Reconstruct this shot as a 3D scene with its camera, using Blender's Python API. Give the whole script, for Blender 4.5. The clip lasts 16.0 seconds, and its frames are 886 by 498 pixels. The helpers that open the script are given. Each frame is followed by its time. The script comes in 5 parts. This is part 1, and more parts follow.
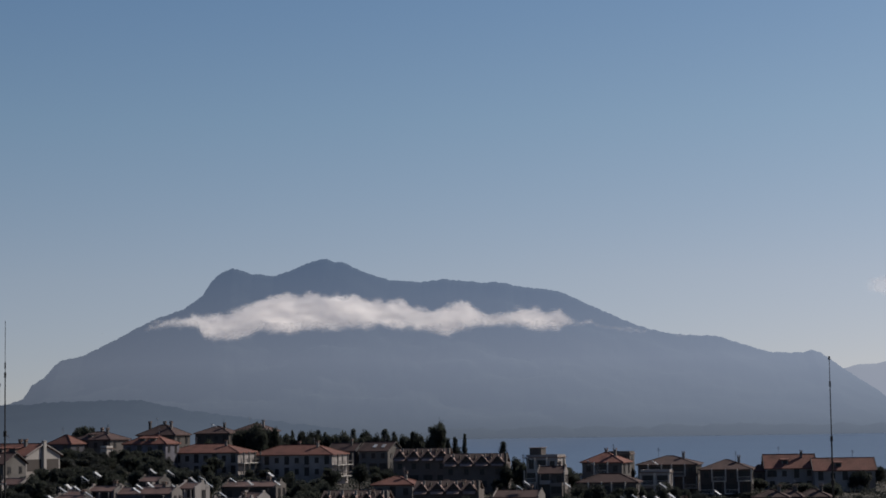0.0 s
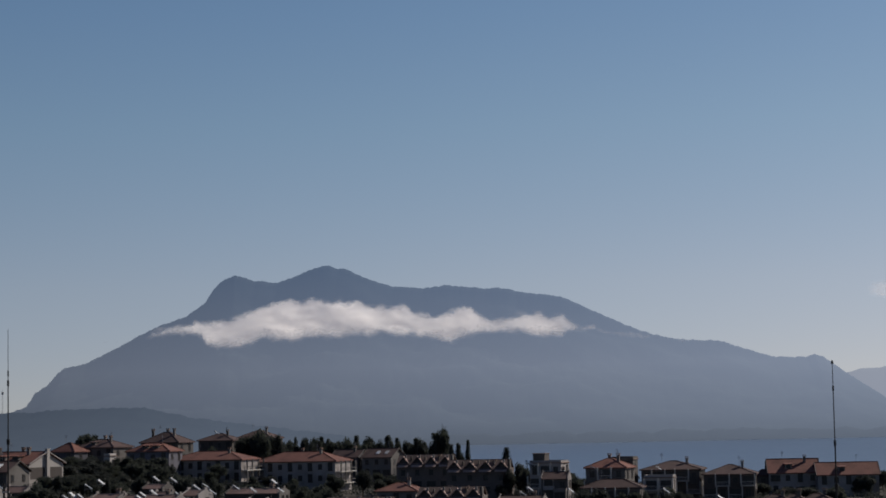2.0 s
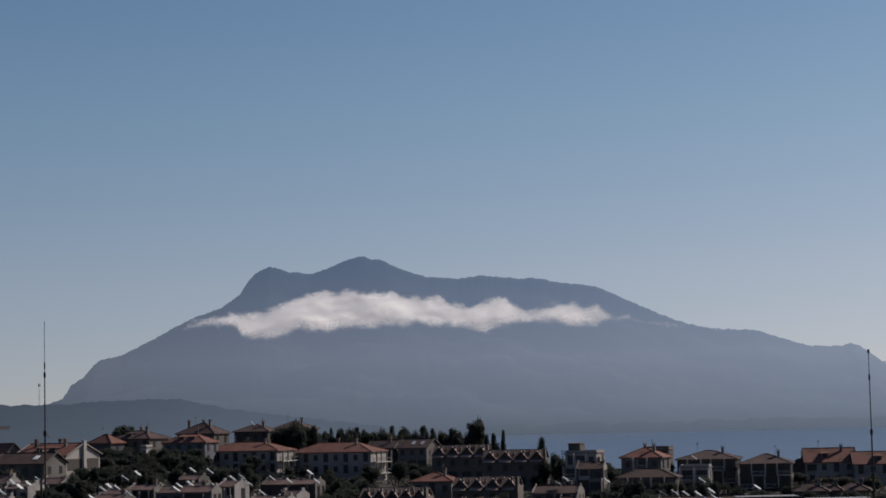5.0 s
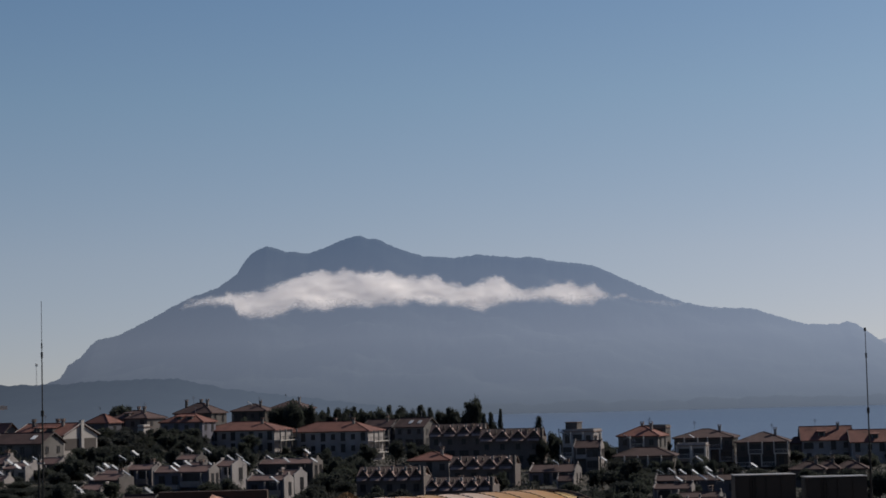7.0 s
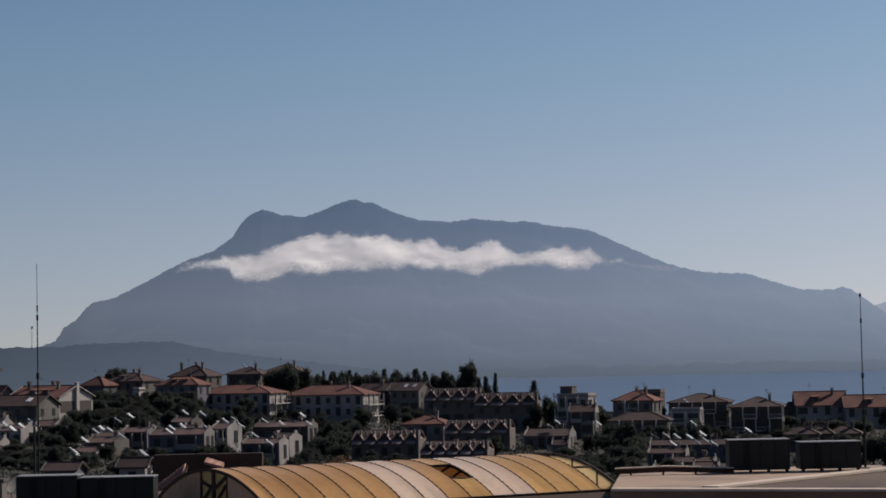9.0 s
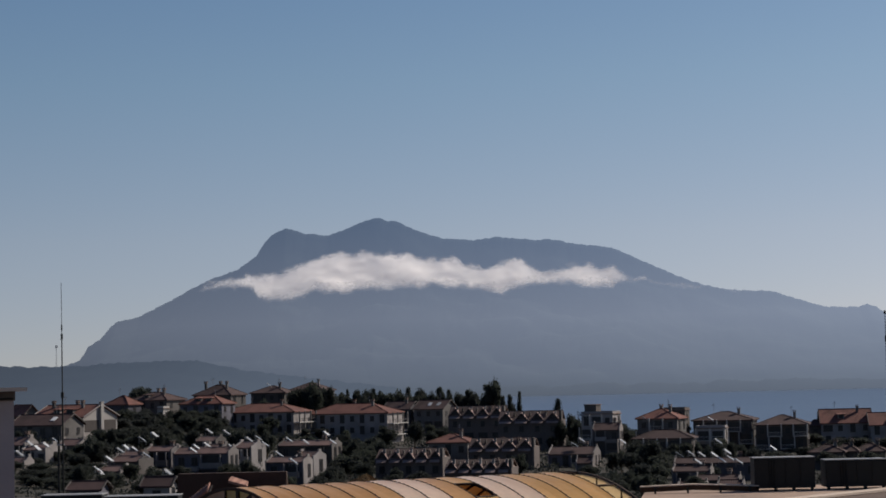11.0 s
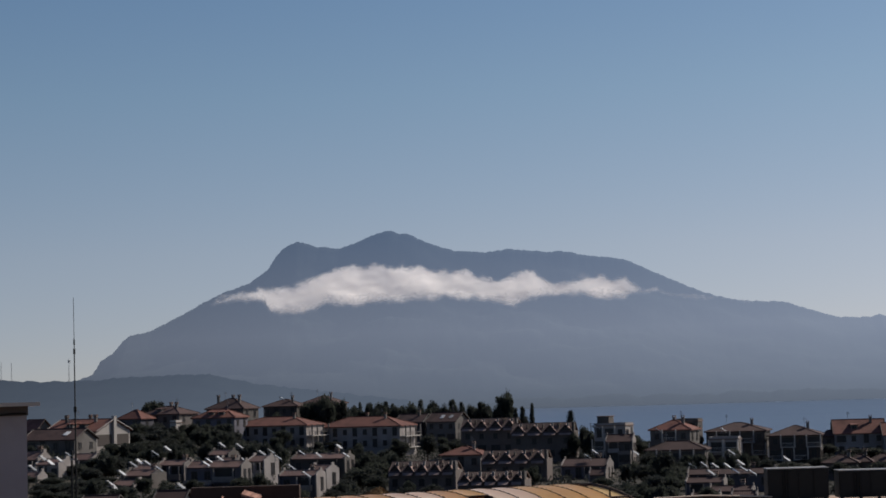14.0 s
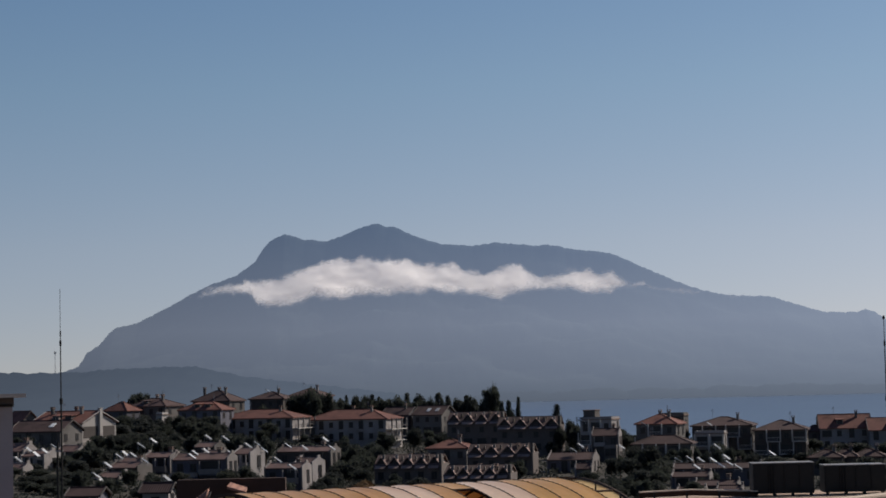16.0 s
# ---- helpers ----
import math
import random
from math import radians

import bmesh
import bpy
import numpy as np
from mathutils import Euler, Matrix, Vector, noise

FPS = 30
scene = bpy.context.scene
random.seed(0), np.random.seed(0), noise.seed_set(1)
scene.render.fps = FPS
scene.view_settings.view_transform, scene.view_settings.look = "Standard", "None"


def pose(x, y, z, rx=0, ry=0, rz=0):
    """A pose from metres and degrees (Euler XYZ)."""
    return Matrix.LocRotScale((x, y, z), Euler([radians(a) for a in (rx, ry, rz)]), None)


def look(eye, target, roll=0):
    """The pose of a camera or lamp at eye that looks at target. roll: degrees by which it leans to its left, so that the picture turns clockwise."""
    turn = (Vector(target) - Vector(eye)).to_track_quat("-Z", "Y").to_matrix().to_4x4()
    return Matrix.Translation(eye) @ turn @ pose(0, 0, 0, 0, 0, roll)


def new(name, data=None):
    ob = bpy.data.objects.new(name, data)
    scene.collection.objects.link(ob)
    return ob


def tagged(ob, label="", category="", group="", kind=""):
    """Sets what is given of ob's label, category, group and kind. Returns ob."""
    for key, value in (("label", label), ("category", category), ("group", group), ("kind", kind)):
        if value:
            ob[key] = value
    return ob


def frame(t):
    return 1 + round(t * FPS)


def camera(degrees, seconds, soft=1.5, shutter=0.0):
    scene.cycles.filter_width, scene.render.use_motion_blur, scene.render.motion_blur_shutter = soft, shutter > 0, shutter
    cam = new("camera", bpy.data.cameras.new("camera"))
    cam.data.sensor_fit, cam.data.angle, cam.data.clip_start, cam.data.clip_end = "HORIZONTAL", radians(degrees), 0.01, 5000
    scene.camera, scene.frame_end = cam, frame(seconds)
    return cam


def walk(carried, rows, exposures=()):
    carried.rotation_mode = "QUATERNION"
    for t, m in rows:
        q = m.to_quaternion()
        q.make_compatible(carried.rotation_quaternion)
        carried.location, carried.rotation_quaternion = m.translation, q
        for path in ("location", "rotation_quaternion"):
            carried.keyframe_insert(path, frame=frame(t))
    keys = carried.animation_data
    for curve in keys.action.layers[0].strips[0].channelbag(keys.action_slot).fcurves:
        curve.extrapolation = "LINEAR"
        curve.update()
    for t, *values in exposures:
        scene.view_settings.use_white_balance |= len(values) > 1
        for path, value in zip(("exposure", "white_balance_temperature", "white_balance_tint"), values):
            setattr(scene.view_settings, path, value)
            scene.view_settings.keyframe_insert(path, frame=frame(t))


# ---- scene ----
import itertools
EYE = Vector((0, 0, 30.0))
cam = camera(24, 16.0, soft=1.7)
# seconds, turn to the left, tilt up, lean to the left, in degrees
TURNS = [
    (0.0, -0.845, 4.809, -0.837),
    (0.5, -1.617, 5.106, -0.673),
    (1.0, -2.019, 5.293, -0.591),
    (1.5, -1.185, 5.018, -0.986),
    (2.0, -0.784, 4.976, -1.104),
    (2.5, -0.017, 4.785, -1.283),
    (3.0, 0.235, 4.805, -1.495),
    (3.5, 0.223, 4.697, -1.36),
    (3.7, 0.249, 4.811, -1.23),
    (5.8, 0.053, 4.482, -1.391),
    (6.0, 0.006, 4.389, -1.391),
    (6.5, 0.128, 4.271, -1.392),
    (7.0, 0.098, 4.158, -1.417),
    (7.5, -0.136, 3.885, -1.399),
    (8.0, -0.108, 3.651, -1.373),
    (8.5, -0.011, 3.457, -1.475),
    (9.0, 0.0, 3.166, -1.2),
    (9.2, -0.272, 3.508, -1.14),
    (11.3, 0.775, 3.692, -1.347),
    (11.5, 0.82, 3.698, -1.347),
    (12.0, 0.825, 3.722, -1.341),
    (12.5, 0.949, 4.126, -1.35),
    (13.0, 1.257, 4.265, -1.551),
    (13.5, 1.155, 4.013, -1.727),
    (14.0, 0.95, 4.033, -1.64),
    (14.5, 1.008, 3.81, -1.617),
    (15.0, 0.911, 3.874, -1.54),
    (15.5, 1.035, 4.037, -1.47),
    (16.0, 0.597, 3.839, -1.402),
]


def turned(yaw, tilt, lean):
    ahead = Vector((-math.sin(radians(yaw)) * math.cos(radians(tilt)), math.cos(radians(yaw)) * math.cos(radians(tilt)), math.sin(radians(tilt))))
    return look(EYE, EYE + 100 * ahead, lean)


walk(cam, [(t, turned(a, b, c)) for t, a, b, c in TURNS], exposures=[(0.0, -0.05), (1.0, -0.1), (3.5, -0.08), (6.5, -0.02), (7.5, -0.04), (9.0, 0.03), (13.0, -0.01), (16.0, 0.05)])

# ---- daylight: afternoon sun high on the side of the sea ----
SUN_AZ, SUN_EL = radians(58), radians(38)
world = bpy.data.worlds.new("sky")
scene.world = world
world.use_nodes = True
wn = world.node_tree
wn.nodes.clear()
w_out, w_bg, w_sky = (wn.nodes.new(k) for k in ("ShaderNodeOutputWorld", "ShaderNodeBackground", "ShaderNodeTexSky"))
w_sky.sky_type, w_sky.sun_disc = "NISHITA", False
w_sky.sun_elevation, w_sky.sun_rotation = SUN_EL, SUN_AZ
w_sky.air_density, w_sky.dust_density, w_sky.ozone_density, w_sky.altitude = 1.0, 1.0, 1.6, 50
# the air near the ground is clearer than the model's: look the sky up a little higher, and cool it
w_tc, w_map, w_tint = (wn.nodes.new(k) for k in ("ShaderNodeTexCoord", "ShaderNodeMapping", "ShaderNodeMix"))
w_map.inputs["Location"].default_value = (0, 0, 0.07)
w_map.inputs["Scale"].default_value = (1, 1, 1.5)
wn.links.new(w_tc.outputs["Generated"], w_map.inputs[0])
wn.links.new(w_map.outputs[0], w_sky.inputs[0])
w_tint.data_type, w_tint.blend_type = "RGBA", "MULTIPLY"
w_tint.inputs["Factor"].default_value = 1.0
# warm haze by the horizon, clear blue above
w_sep, w_ramp = wn.nodes.new("ShaderNodeSeparateXYZ"), wn.nodes.new("ShaderNodeValToRGB")
wn.links.new(w_tc.outputs["Generated"], w_sep.inputs[0])
wn.links.new(w_sep.outputs[2], w_ramp.inputs[0])
cr = w_ramp.color_ramp
cr.elements[0].position, cr.elements[0].color = 0.0, (0.675, 0.55, 0.54, 1)
cr.elements[1].position, cr.elements[1].color = 0.52, (0.27, 0.33, 0.43, 1)
for pos, col in ((0.07, (0.68, 0.588, 0.55, 1)), (0.145, (0.577, 0.6, 0.572, 1)), (0.2, (0.497, 0.565, 0.58, 1)), (0.32, (0.38, 0.44, 0.49, 1))):
    cr.elements.new(pos).color = col
wn.links.new(w_ramp.outputs[0], w_tint.inputs["B"])
wn.links.new(w_sky.outputs[0], w_tint.inputs["A"])
wn.links.new(w_tint.outputs["Result"], w_bg.inputs[0])
w_bg.inputs[1].default_value = 0.139
wn.links.new(w_bg.outputs[0], w_out.inputs[0])

sun_data = bpy.data.lights.new("sun", "SUN")
sun_data.energy, sun_data.angle, sun_data.color = 3.8, radians(0.6), (1.0, 0.92, 0.82)
sun = new("sun", sun_data)
SUN_WAY = Vector((math.sin(SUN_AZ) * math.cos(SUN_EL), math.cos(SUN_AZ) * math.cos(SUN_EL), math.sin(SUN_EL)))
sun.matrix_world = look(SUN_WAY * 300, (0, 0, 0))


# ---- materials ----
def material(name, colour, rough=0.8, metal=0.0, vary=0.15, scale=1.0, bump=0.2, hue_by_object=0.0, stain=None, spec=0.3):
    m = bpy.data.materials.new(name)
    m.use_nodes = True
    nt = m.node_tree
    bsdf = nt.nodes["Principled BSDF"]
    bsdf.inputs["Roughness"].default_value, bsdf.inputs["Metallic"].default_value = rough, metal
    bsdf.inputs["Specular IOR Level"].default_value = spec
    tc = nt.nodes.new("ShaderNodeTexCoord")
    fine, broad = nt.nodes.new("ShaderNodeTexNoise"), nt.nodes.new("ShaderNodeTexNoise")
    fine.inputs["Scale"].default_value, fine.inputs["Detail"].default_value = 6 * scale, 6
    broad.inputs["Scale"].default_value, broad.inputs["Detail"].default_value = 0.7 * scale, 4
    for n in (fine, broad):
        nt.links.new(tc.outputs["Object"], n.inputs["Vector"])
    add = nt.nodes.new("ShaderNodeMath")
    add.operation = "ADD"
    nt.links.new(fine.outputs[0], add.inputs[0])
    nt.links.new(broad.outputs[0], add.inputs[1])
    ramp = nt.nodes.new("ShaderNodeMapRange")
    ramp.inputs[1].default_value, ramp.inputs[2].default_value = 0.6, 1.4
    ramp.inputs[3].default_value, ramp.inputs[4].default_value = 1 - vary, 1 + vary
    nt.links.new(add.outputs[0], ramp.inputs[0])
    hsv = nt.nodes.new("ShaderNodeHueSaturation")
    hsv.inputs["Color"].default_value = (*colour, 1)
    last = ramp.outputs[0]
    if hue_by_object:
        info, mr, mul = nt.nodes.new("ShaderNodeObjectInfo"), nt.nodes.new("ShaderNodeMapRange"), nt.nodes.new("ShaderNodeMath")
        mr.inputs[3].default_value, mr.inputs[4].default_value = 1 - hue_by_object, 1 + hue_by_object
        nt.links.new(info.outputs["Random"], mr.inputs[0])
        mul.operation = "MULTIPLY"
        nt.links.new(last, mul.inputs[0])
        nt.links.new(mr.outputs[0], mul.inputs[1])
        last = mul.outputs[0]
    nt.links.new(last, hsv.inputs["Value"])
    out = hsv.outputs[0]
    if stain:
        mask, mix, st = nt.nodes.new("ShaderNodeMapRange"), nt.nodes.new("ShaderNodeMix"), nt.nodes.new("ShaderNodeTexNoise")
        st.inputs["Scale"].default_value, st.inputs["Detail"].default_value = 0.35 * scale, 8
        nt.links.new(tc.outputs["Object"], st.inputs["Vector"])
        mask.inputs[1].default_value, mask.inputs[2].default_value = 0.48, 0.7
        nt.links.new(st.outputs[0], mask.inputs[0])
        mix.data_type = "RGBA"
        nt.links.new(mask.outputs[0], mix.inputs["Factor"])
        nt.links.new(out, mix.inputs["A"])
        mix.inputs["B"].default_value = (*stain, 1)
        out = mix.outputs["Result"]
    nt.links.new(out, bsdf.inputs["Base Color"])
    if bump:
        b = nt.nodes.new("ShaderNodeBump")
        b.inputs["Strength"].default_value, b.inputs["Distance"].default_value = bump, 0.05 / scale
        nt.links.new(fine.outputs[0], b.inputs["Height"])
        nt.links.new(b.outputs[0], bsdf.inputs["Normal"])
    return m


def tile_material(name, colour, rows=0.33, vary=0.3):
    """Clay roof tiles: courses and rolls as relief, with pieces of differing tone."""
    m = material(name, colour, 0.85, vary=vary, scale=1.2, bump=0.0, hue_by_object=0.12, stain=tuple(c * 0.55 for c in colour))
    nt = m.node_tree
    tc = nt.nodes.new("ShaderNodeTexCoord")
    wave = nt.nodes.new("ShaderNodeTexWave")
    wave.inputs["Scale"].default_value, wave.inputs["Distortion"].default_value = 1.0, 0.6
    b = nt.nodes.new("ShaderNodeBump")
    b.inputs["Strength"].default_value, b.inputs["Distance"].default_value = 0.6, 0.06
    nt.links.new(tc.outputs["Object"], wave.inputs["Vector"])
    nt.links.new(wave.outputs[0], b.inputs["Height"])
    nt.links.new(b.outputs[0], nt.nodes["Principled BSDF"].inputs["Normal"])
    return m


WHITE = material("white_render", (0.15, 0.137, 0.13), vary=0.2, scale=0.45, hue_by_object=0.4, stain=(0.07, 0.062, 0.058))
GREYWALL = material("grey_render", (0.108, 0.104, 0.125), vary=0.2, scale=0.45, hue_by_object=0.35, stain=(0.08, 0.076, 0.09))
PALE = material("cream_render", (0.3, 0.272, 0.262), vary=0.16, scale=0.5, hue_by_object=0.1, stain=(0.17, 0.15, 0.14))
BEIGE = material("beige_render", (0.1, 0.088, 0.082), vary=0.14, scale=0.6, hue_by_object=0.3, stain=(0.055, 0.045, 0.04))
DARKWALL = material("brown_stone_wall", (0.14, 0.114, 0.103), vary=0.2, scale=0.6, hue_by_object=0.1)
TILE = tile_material("clay_tiles", (0.18, 0.076, 0.058))
DARKTILE = tile_material("weathered_tiles", (0.078, 0.046, 0.042))
BROWNTILE = tile_material("faded_brown_tiles", (0.115, 0.079, 0.068))
PALETILE = tile_material("pale_tiles", (0.2, 0.14, 0.115))
TRIM = material("white_paint", (0.46, 0.43, 0.4), 0.6, vary=0.05)
GLASS = material("window_glass", (0.022, 0.023, 0.026), 0.3, vary=0.1, bump=0.0, spec=0.3)
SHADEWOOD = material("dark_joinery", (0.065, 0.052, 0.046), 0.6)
# pale base colour stands in for the sky reflected in the glass
COLLECTOR = material("collector_glass", (0.52, 0.52, 0.51), 0.25, vary=0.06, bump=0.0, spec=0.8, hue_by_object=0.6)
TANK = material("tank_enamel", (0.34, 0.33, 0.32), 0.4, vary=0.05, bump=0.0, hue_by_object=0.5)
STEEL = material("grey_steel", (0.25, 0.25, 0.26), 0.6, 0.2, vary=0.1, bump=0.05)
DARKSTEEL = material("dark_painted_steel", (0.013, 0.0135, 0.013), 0.65, 0.0, vary=0.2, bump=0.05)
BARK = material("bark", (0.09, 0.065, 0.045), 0.95, vary=0.25, scale=2)
LEAF = material("dark_leaves", (0.035, 0.039, 0.034), 0.85, vary=0.4, scale=0.4, bump=0.0, hue_by_object=0.3)
NEEDLE = material("cypress_needles", (0.032, 0.037, 0.034), 0.8, vary=0.35, scale=0.5, bump=0.0, hue_by_object=0.2)
for m in (LEAF, NEEDLE):
    # thin leaves let light through
    nt = m.node_tree
    b = nt.nodes["Principled BSDF"]
    tl, mx = nt.nodes.new("ShaderNodeBsdfTranslucent"), nt.nodes.new("ShaderNodeMixShader")
    tl.inputs["Color"].default_value = (0.06, 0.068, 0.055, 1)
    mx.inputs[0].default_value = 0.5
    nt.links.new(b.outputs[0], mx.inputs[1])
    nt.links.new(tl.outputs[0], mx.inputs[2])
    nt.links.new(mx.outputs[0], nt.nodes["Material Output"].inputs[0])
EARTH = material("dry_scrub_ground", (0.05, 0.043, 0.034), 0.95, vary=0.35, scale=0.15, stain=(0.03, 0.032, 0.024))
VERGE = material("weathered_verge", (0.11, 0.095, 0.088), 0.8, vary=0.2, hue_by_object=0.45)
STRAW = material("dry_reeds", (0.22, 0.13, 0.06), 0.95, vary=0.3, scale=2.0)
# white render lightened to carry the sun on the brightest walls
LIT_WHITE = material("lit_white_render", (0.36, 0.33, 0.31), vary=0.08, scale=0.6, hue_by_object=0.1, stain=(0.3, 0.27, 0.25))
# paler than the other tiles: sunlight on terrace gables put into the colour
PINKTILE = tile_material("sunlit_pink_tiles", (0.33, 0.235, 0.205))
TERRACOTTA = tile_material("bright_terracotta", (0.36, 0.19, 0.14))
VILLATILE = tile_material("dusty_pink_tiles", (0.145, 0.09, 0.08))
# paler than the villa fronts to carry sunlight; also on terrace chimneys
STUCCO = material("pale_stucco", (0.22, 0.196, 0.186), vary=0.15, scale=0.6, hue_by_object=0.3, stain=(0.14, 0.12, 0.11))


# ---- mesh helpers ----
def bm_new():
    return bmesh.new()


def box(bm, x0, x1, y0, y1, z0, z1, m=None):
    co = [Vector((x, y, z)) for z in (z0, z1) for x, y in ((x0, y0), (x1, y0), (x1, y1), (x0, y1))]
    v = [bm.verts.new(m @ c if m else c) for c in co]
    for q in ((3, 2, 1, 0), (4, 5, 6, 7), (0, 1, 5, 4), (1, 2, 6, 5), (2, 3, 7, 6), (3, 0, 4, 7)):
        bm.faces.new([v[i] for i in q])
    return bm


def solid(bm, pts, faces):
    v = [bm.verts.new(p) for p in pts]
    for q in faces:
        bm.faces.new([v[i] for i in q])
    return bm


def tube(bm, p, q, r0, r1=None, sides=8):
    p, q = Vector(p), Vector(q)
    r1 = r0 if r1 is None else r1
    turn = (q - p).to_track_quat("Z", "Y").to_matrix()
    ring = lambda c, r: [bm.verts.new(c + turn @ Vector((r * math.cos(a), r * math.sin(a), 0))) for a in (2 * math.pi * i / sides for i in range(sides))]
    a, b = ring(p, r0), ring(q, r1)
    for i in range(sides):
        bm.faces.new((a[i], a[(i + 1) % sides], b[(i + 1) % sides], b[i]))
    bm.faces.new(a[::-1])
    bm.faces.new(b)
    return bm


def to_mesh(name, bm, mat, smooth=False):
    bmesh.ops.recalc_face_normals(bm, faces=bm.faces)
    me = bpy.data.meshes.new(name)
    bm.to_mesh(me)
    bm.free()
    me.materials.append(mat)
    if smooth:
        me.shade_smooth()
    return me


def hang(name, me, parent, m=None, label=""):
    ob = new(name, me)
    ob.parent = parent
    if m is not None:
        ob.matrix_local = m
    return tagged(ob, label) if label else ob


def part(name, bm, mat, parent, label="", m=None, smooth=False):
    return hang(name, to_mesh(name, bm, mat, smooth), parent, m, label)


def thing(name, m, label, category, group="", kind=""):
    ob = new(name)
    ob.matrix_world = m
    ob.empty_display_size = 0.1
    return tagged(ob, label, category, group, kind)


def step(a, b, v):
    u = min(max((v - a) / (b - a), 0.0), 1.0)
    return u * u * (3 - 2 * u)


def land(x, y):
    """Height of the ground: a town on a gentle slope that falls to the sea."""
    z = 12 + 2.5 * step(400, 560, y) + 9 * step(0, 110, -x) * (1 - 0.65 * step(500, 620, y)) + 4 * step(545, 670, y) * (1 - step(0, 45, x)) - 1.5 * step(20, 110, x)
    k = step(560, 840, y) * step(0, 60, x) + step(720, 950, y) * (1 - step(0, 60, x))
    return z * (1 - k) - 4 * k


def sheet(name, xs, ys, height, mat, smooth=True):
    vs = [(x, y, height(x, y)) for y in ys for x in xs]
    n = len(xs)
    fs = [(j * n + i, j * n + i + 1, (j + 1) * n + i + 1, (j + 1) * n + i) for j in range(len(ys) - 1) for i in range(n - 1)]
    me = bpy.data.meshes.new(name)
    me.from_pydata(vs, [], fs)
    me.materials.append(mat)
    if smooth:
        me.shade_smooth()
    return new(name, me)


# ---- ground and sea ----
ground = sheet("ground", [*range(-2500, -900, 100), *range(-900, 901, 10), *range(1000, 2501, 100)], [*range(-2500, -300, 100), *range(-300, 1501, 10)],
               lambda x, y: land(x, y) + 0.5 * noise.noise(Vector((x, y, 0)) * 0.03), EARTH)
tagged(ground, "dry scrubby ground sloping down to the sea", "ground", kind="structure")

SEA = bpy.data.materials.new("sea_water")
SEA.use_nodes = True
nt = SEA.node_tree
bs = nt.nodes["Principled BSDF"]
bs.inputs["Roughness"].default_value = 0.42
bs.inputs["IOR"].default_value = 1.33
tc, mp, nz, bu = (nt.nodes.new(k) for k in ("ShaderNodeTexCoord", "ShaderNodeMapping", "ShaderNodeTexNoise", "ShaderNodeBump"))
mp.inputs["Scale"].default_value = (0.25, 0.08, 1)
nz.inputs["Scale"].default_value, nz.inputs["Detail"].default_value = 1.0, 6
bu.inputs["Strength"].default_value, bu.inputs["Distance"].default_value = 1.0, 1.2
nt.links.new(tc.outputs["Object"], mp.inputs[0])
nt.links.new(mp.outputs[0], nz.inputs["Vector"])
nt.links.new(nz.outputs[0], bu.inputs["Height"])
nt.links.new(bu.outputs[0], bs.inputs["Normal"])
mp2, nz2, streak = (nt.nodes.new(k) for k in ("ShaderNodeMapping", "ShaderNodeTexNoise", "ShaderNodeMix"))
mp2.inputs["Scale"].default_value = (0.0016, 0.012, 1)
nz2.inputs["Scale"].default_value, nz2.inputs["Detail"].default_value = 1.0, 5
streak.data_type = "RGBA"
streak.inputs["A"].default_value, streak.inputs["B"].default_value = (0.072, 0.112, 0.182, 1), (0.118, 0.166, 0.242, 1)
nt.links.new(tc.outputs["Object"], mp2.inputs[0])
nt.links.new(mp2.outputs[0], nz2.inputs["Vector"])
nt.links.new(nz2.outputs[0], streak.inputs["Factor"])
nt.links.new(streak.outputs["Result"], bs.inputs["Base Color"])
sea = sheet("water", np.linspace(-2500, 2500, 41).tolist(), np.linspace(560, 4400, 41).tolist(), lambda x, y: 0.0, SEA)
tagged(sea, "calm blue sea bay with fine ripples", "sea", kind="structure")


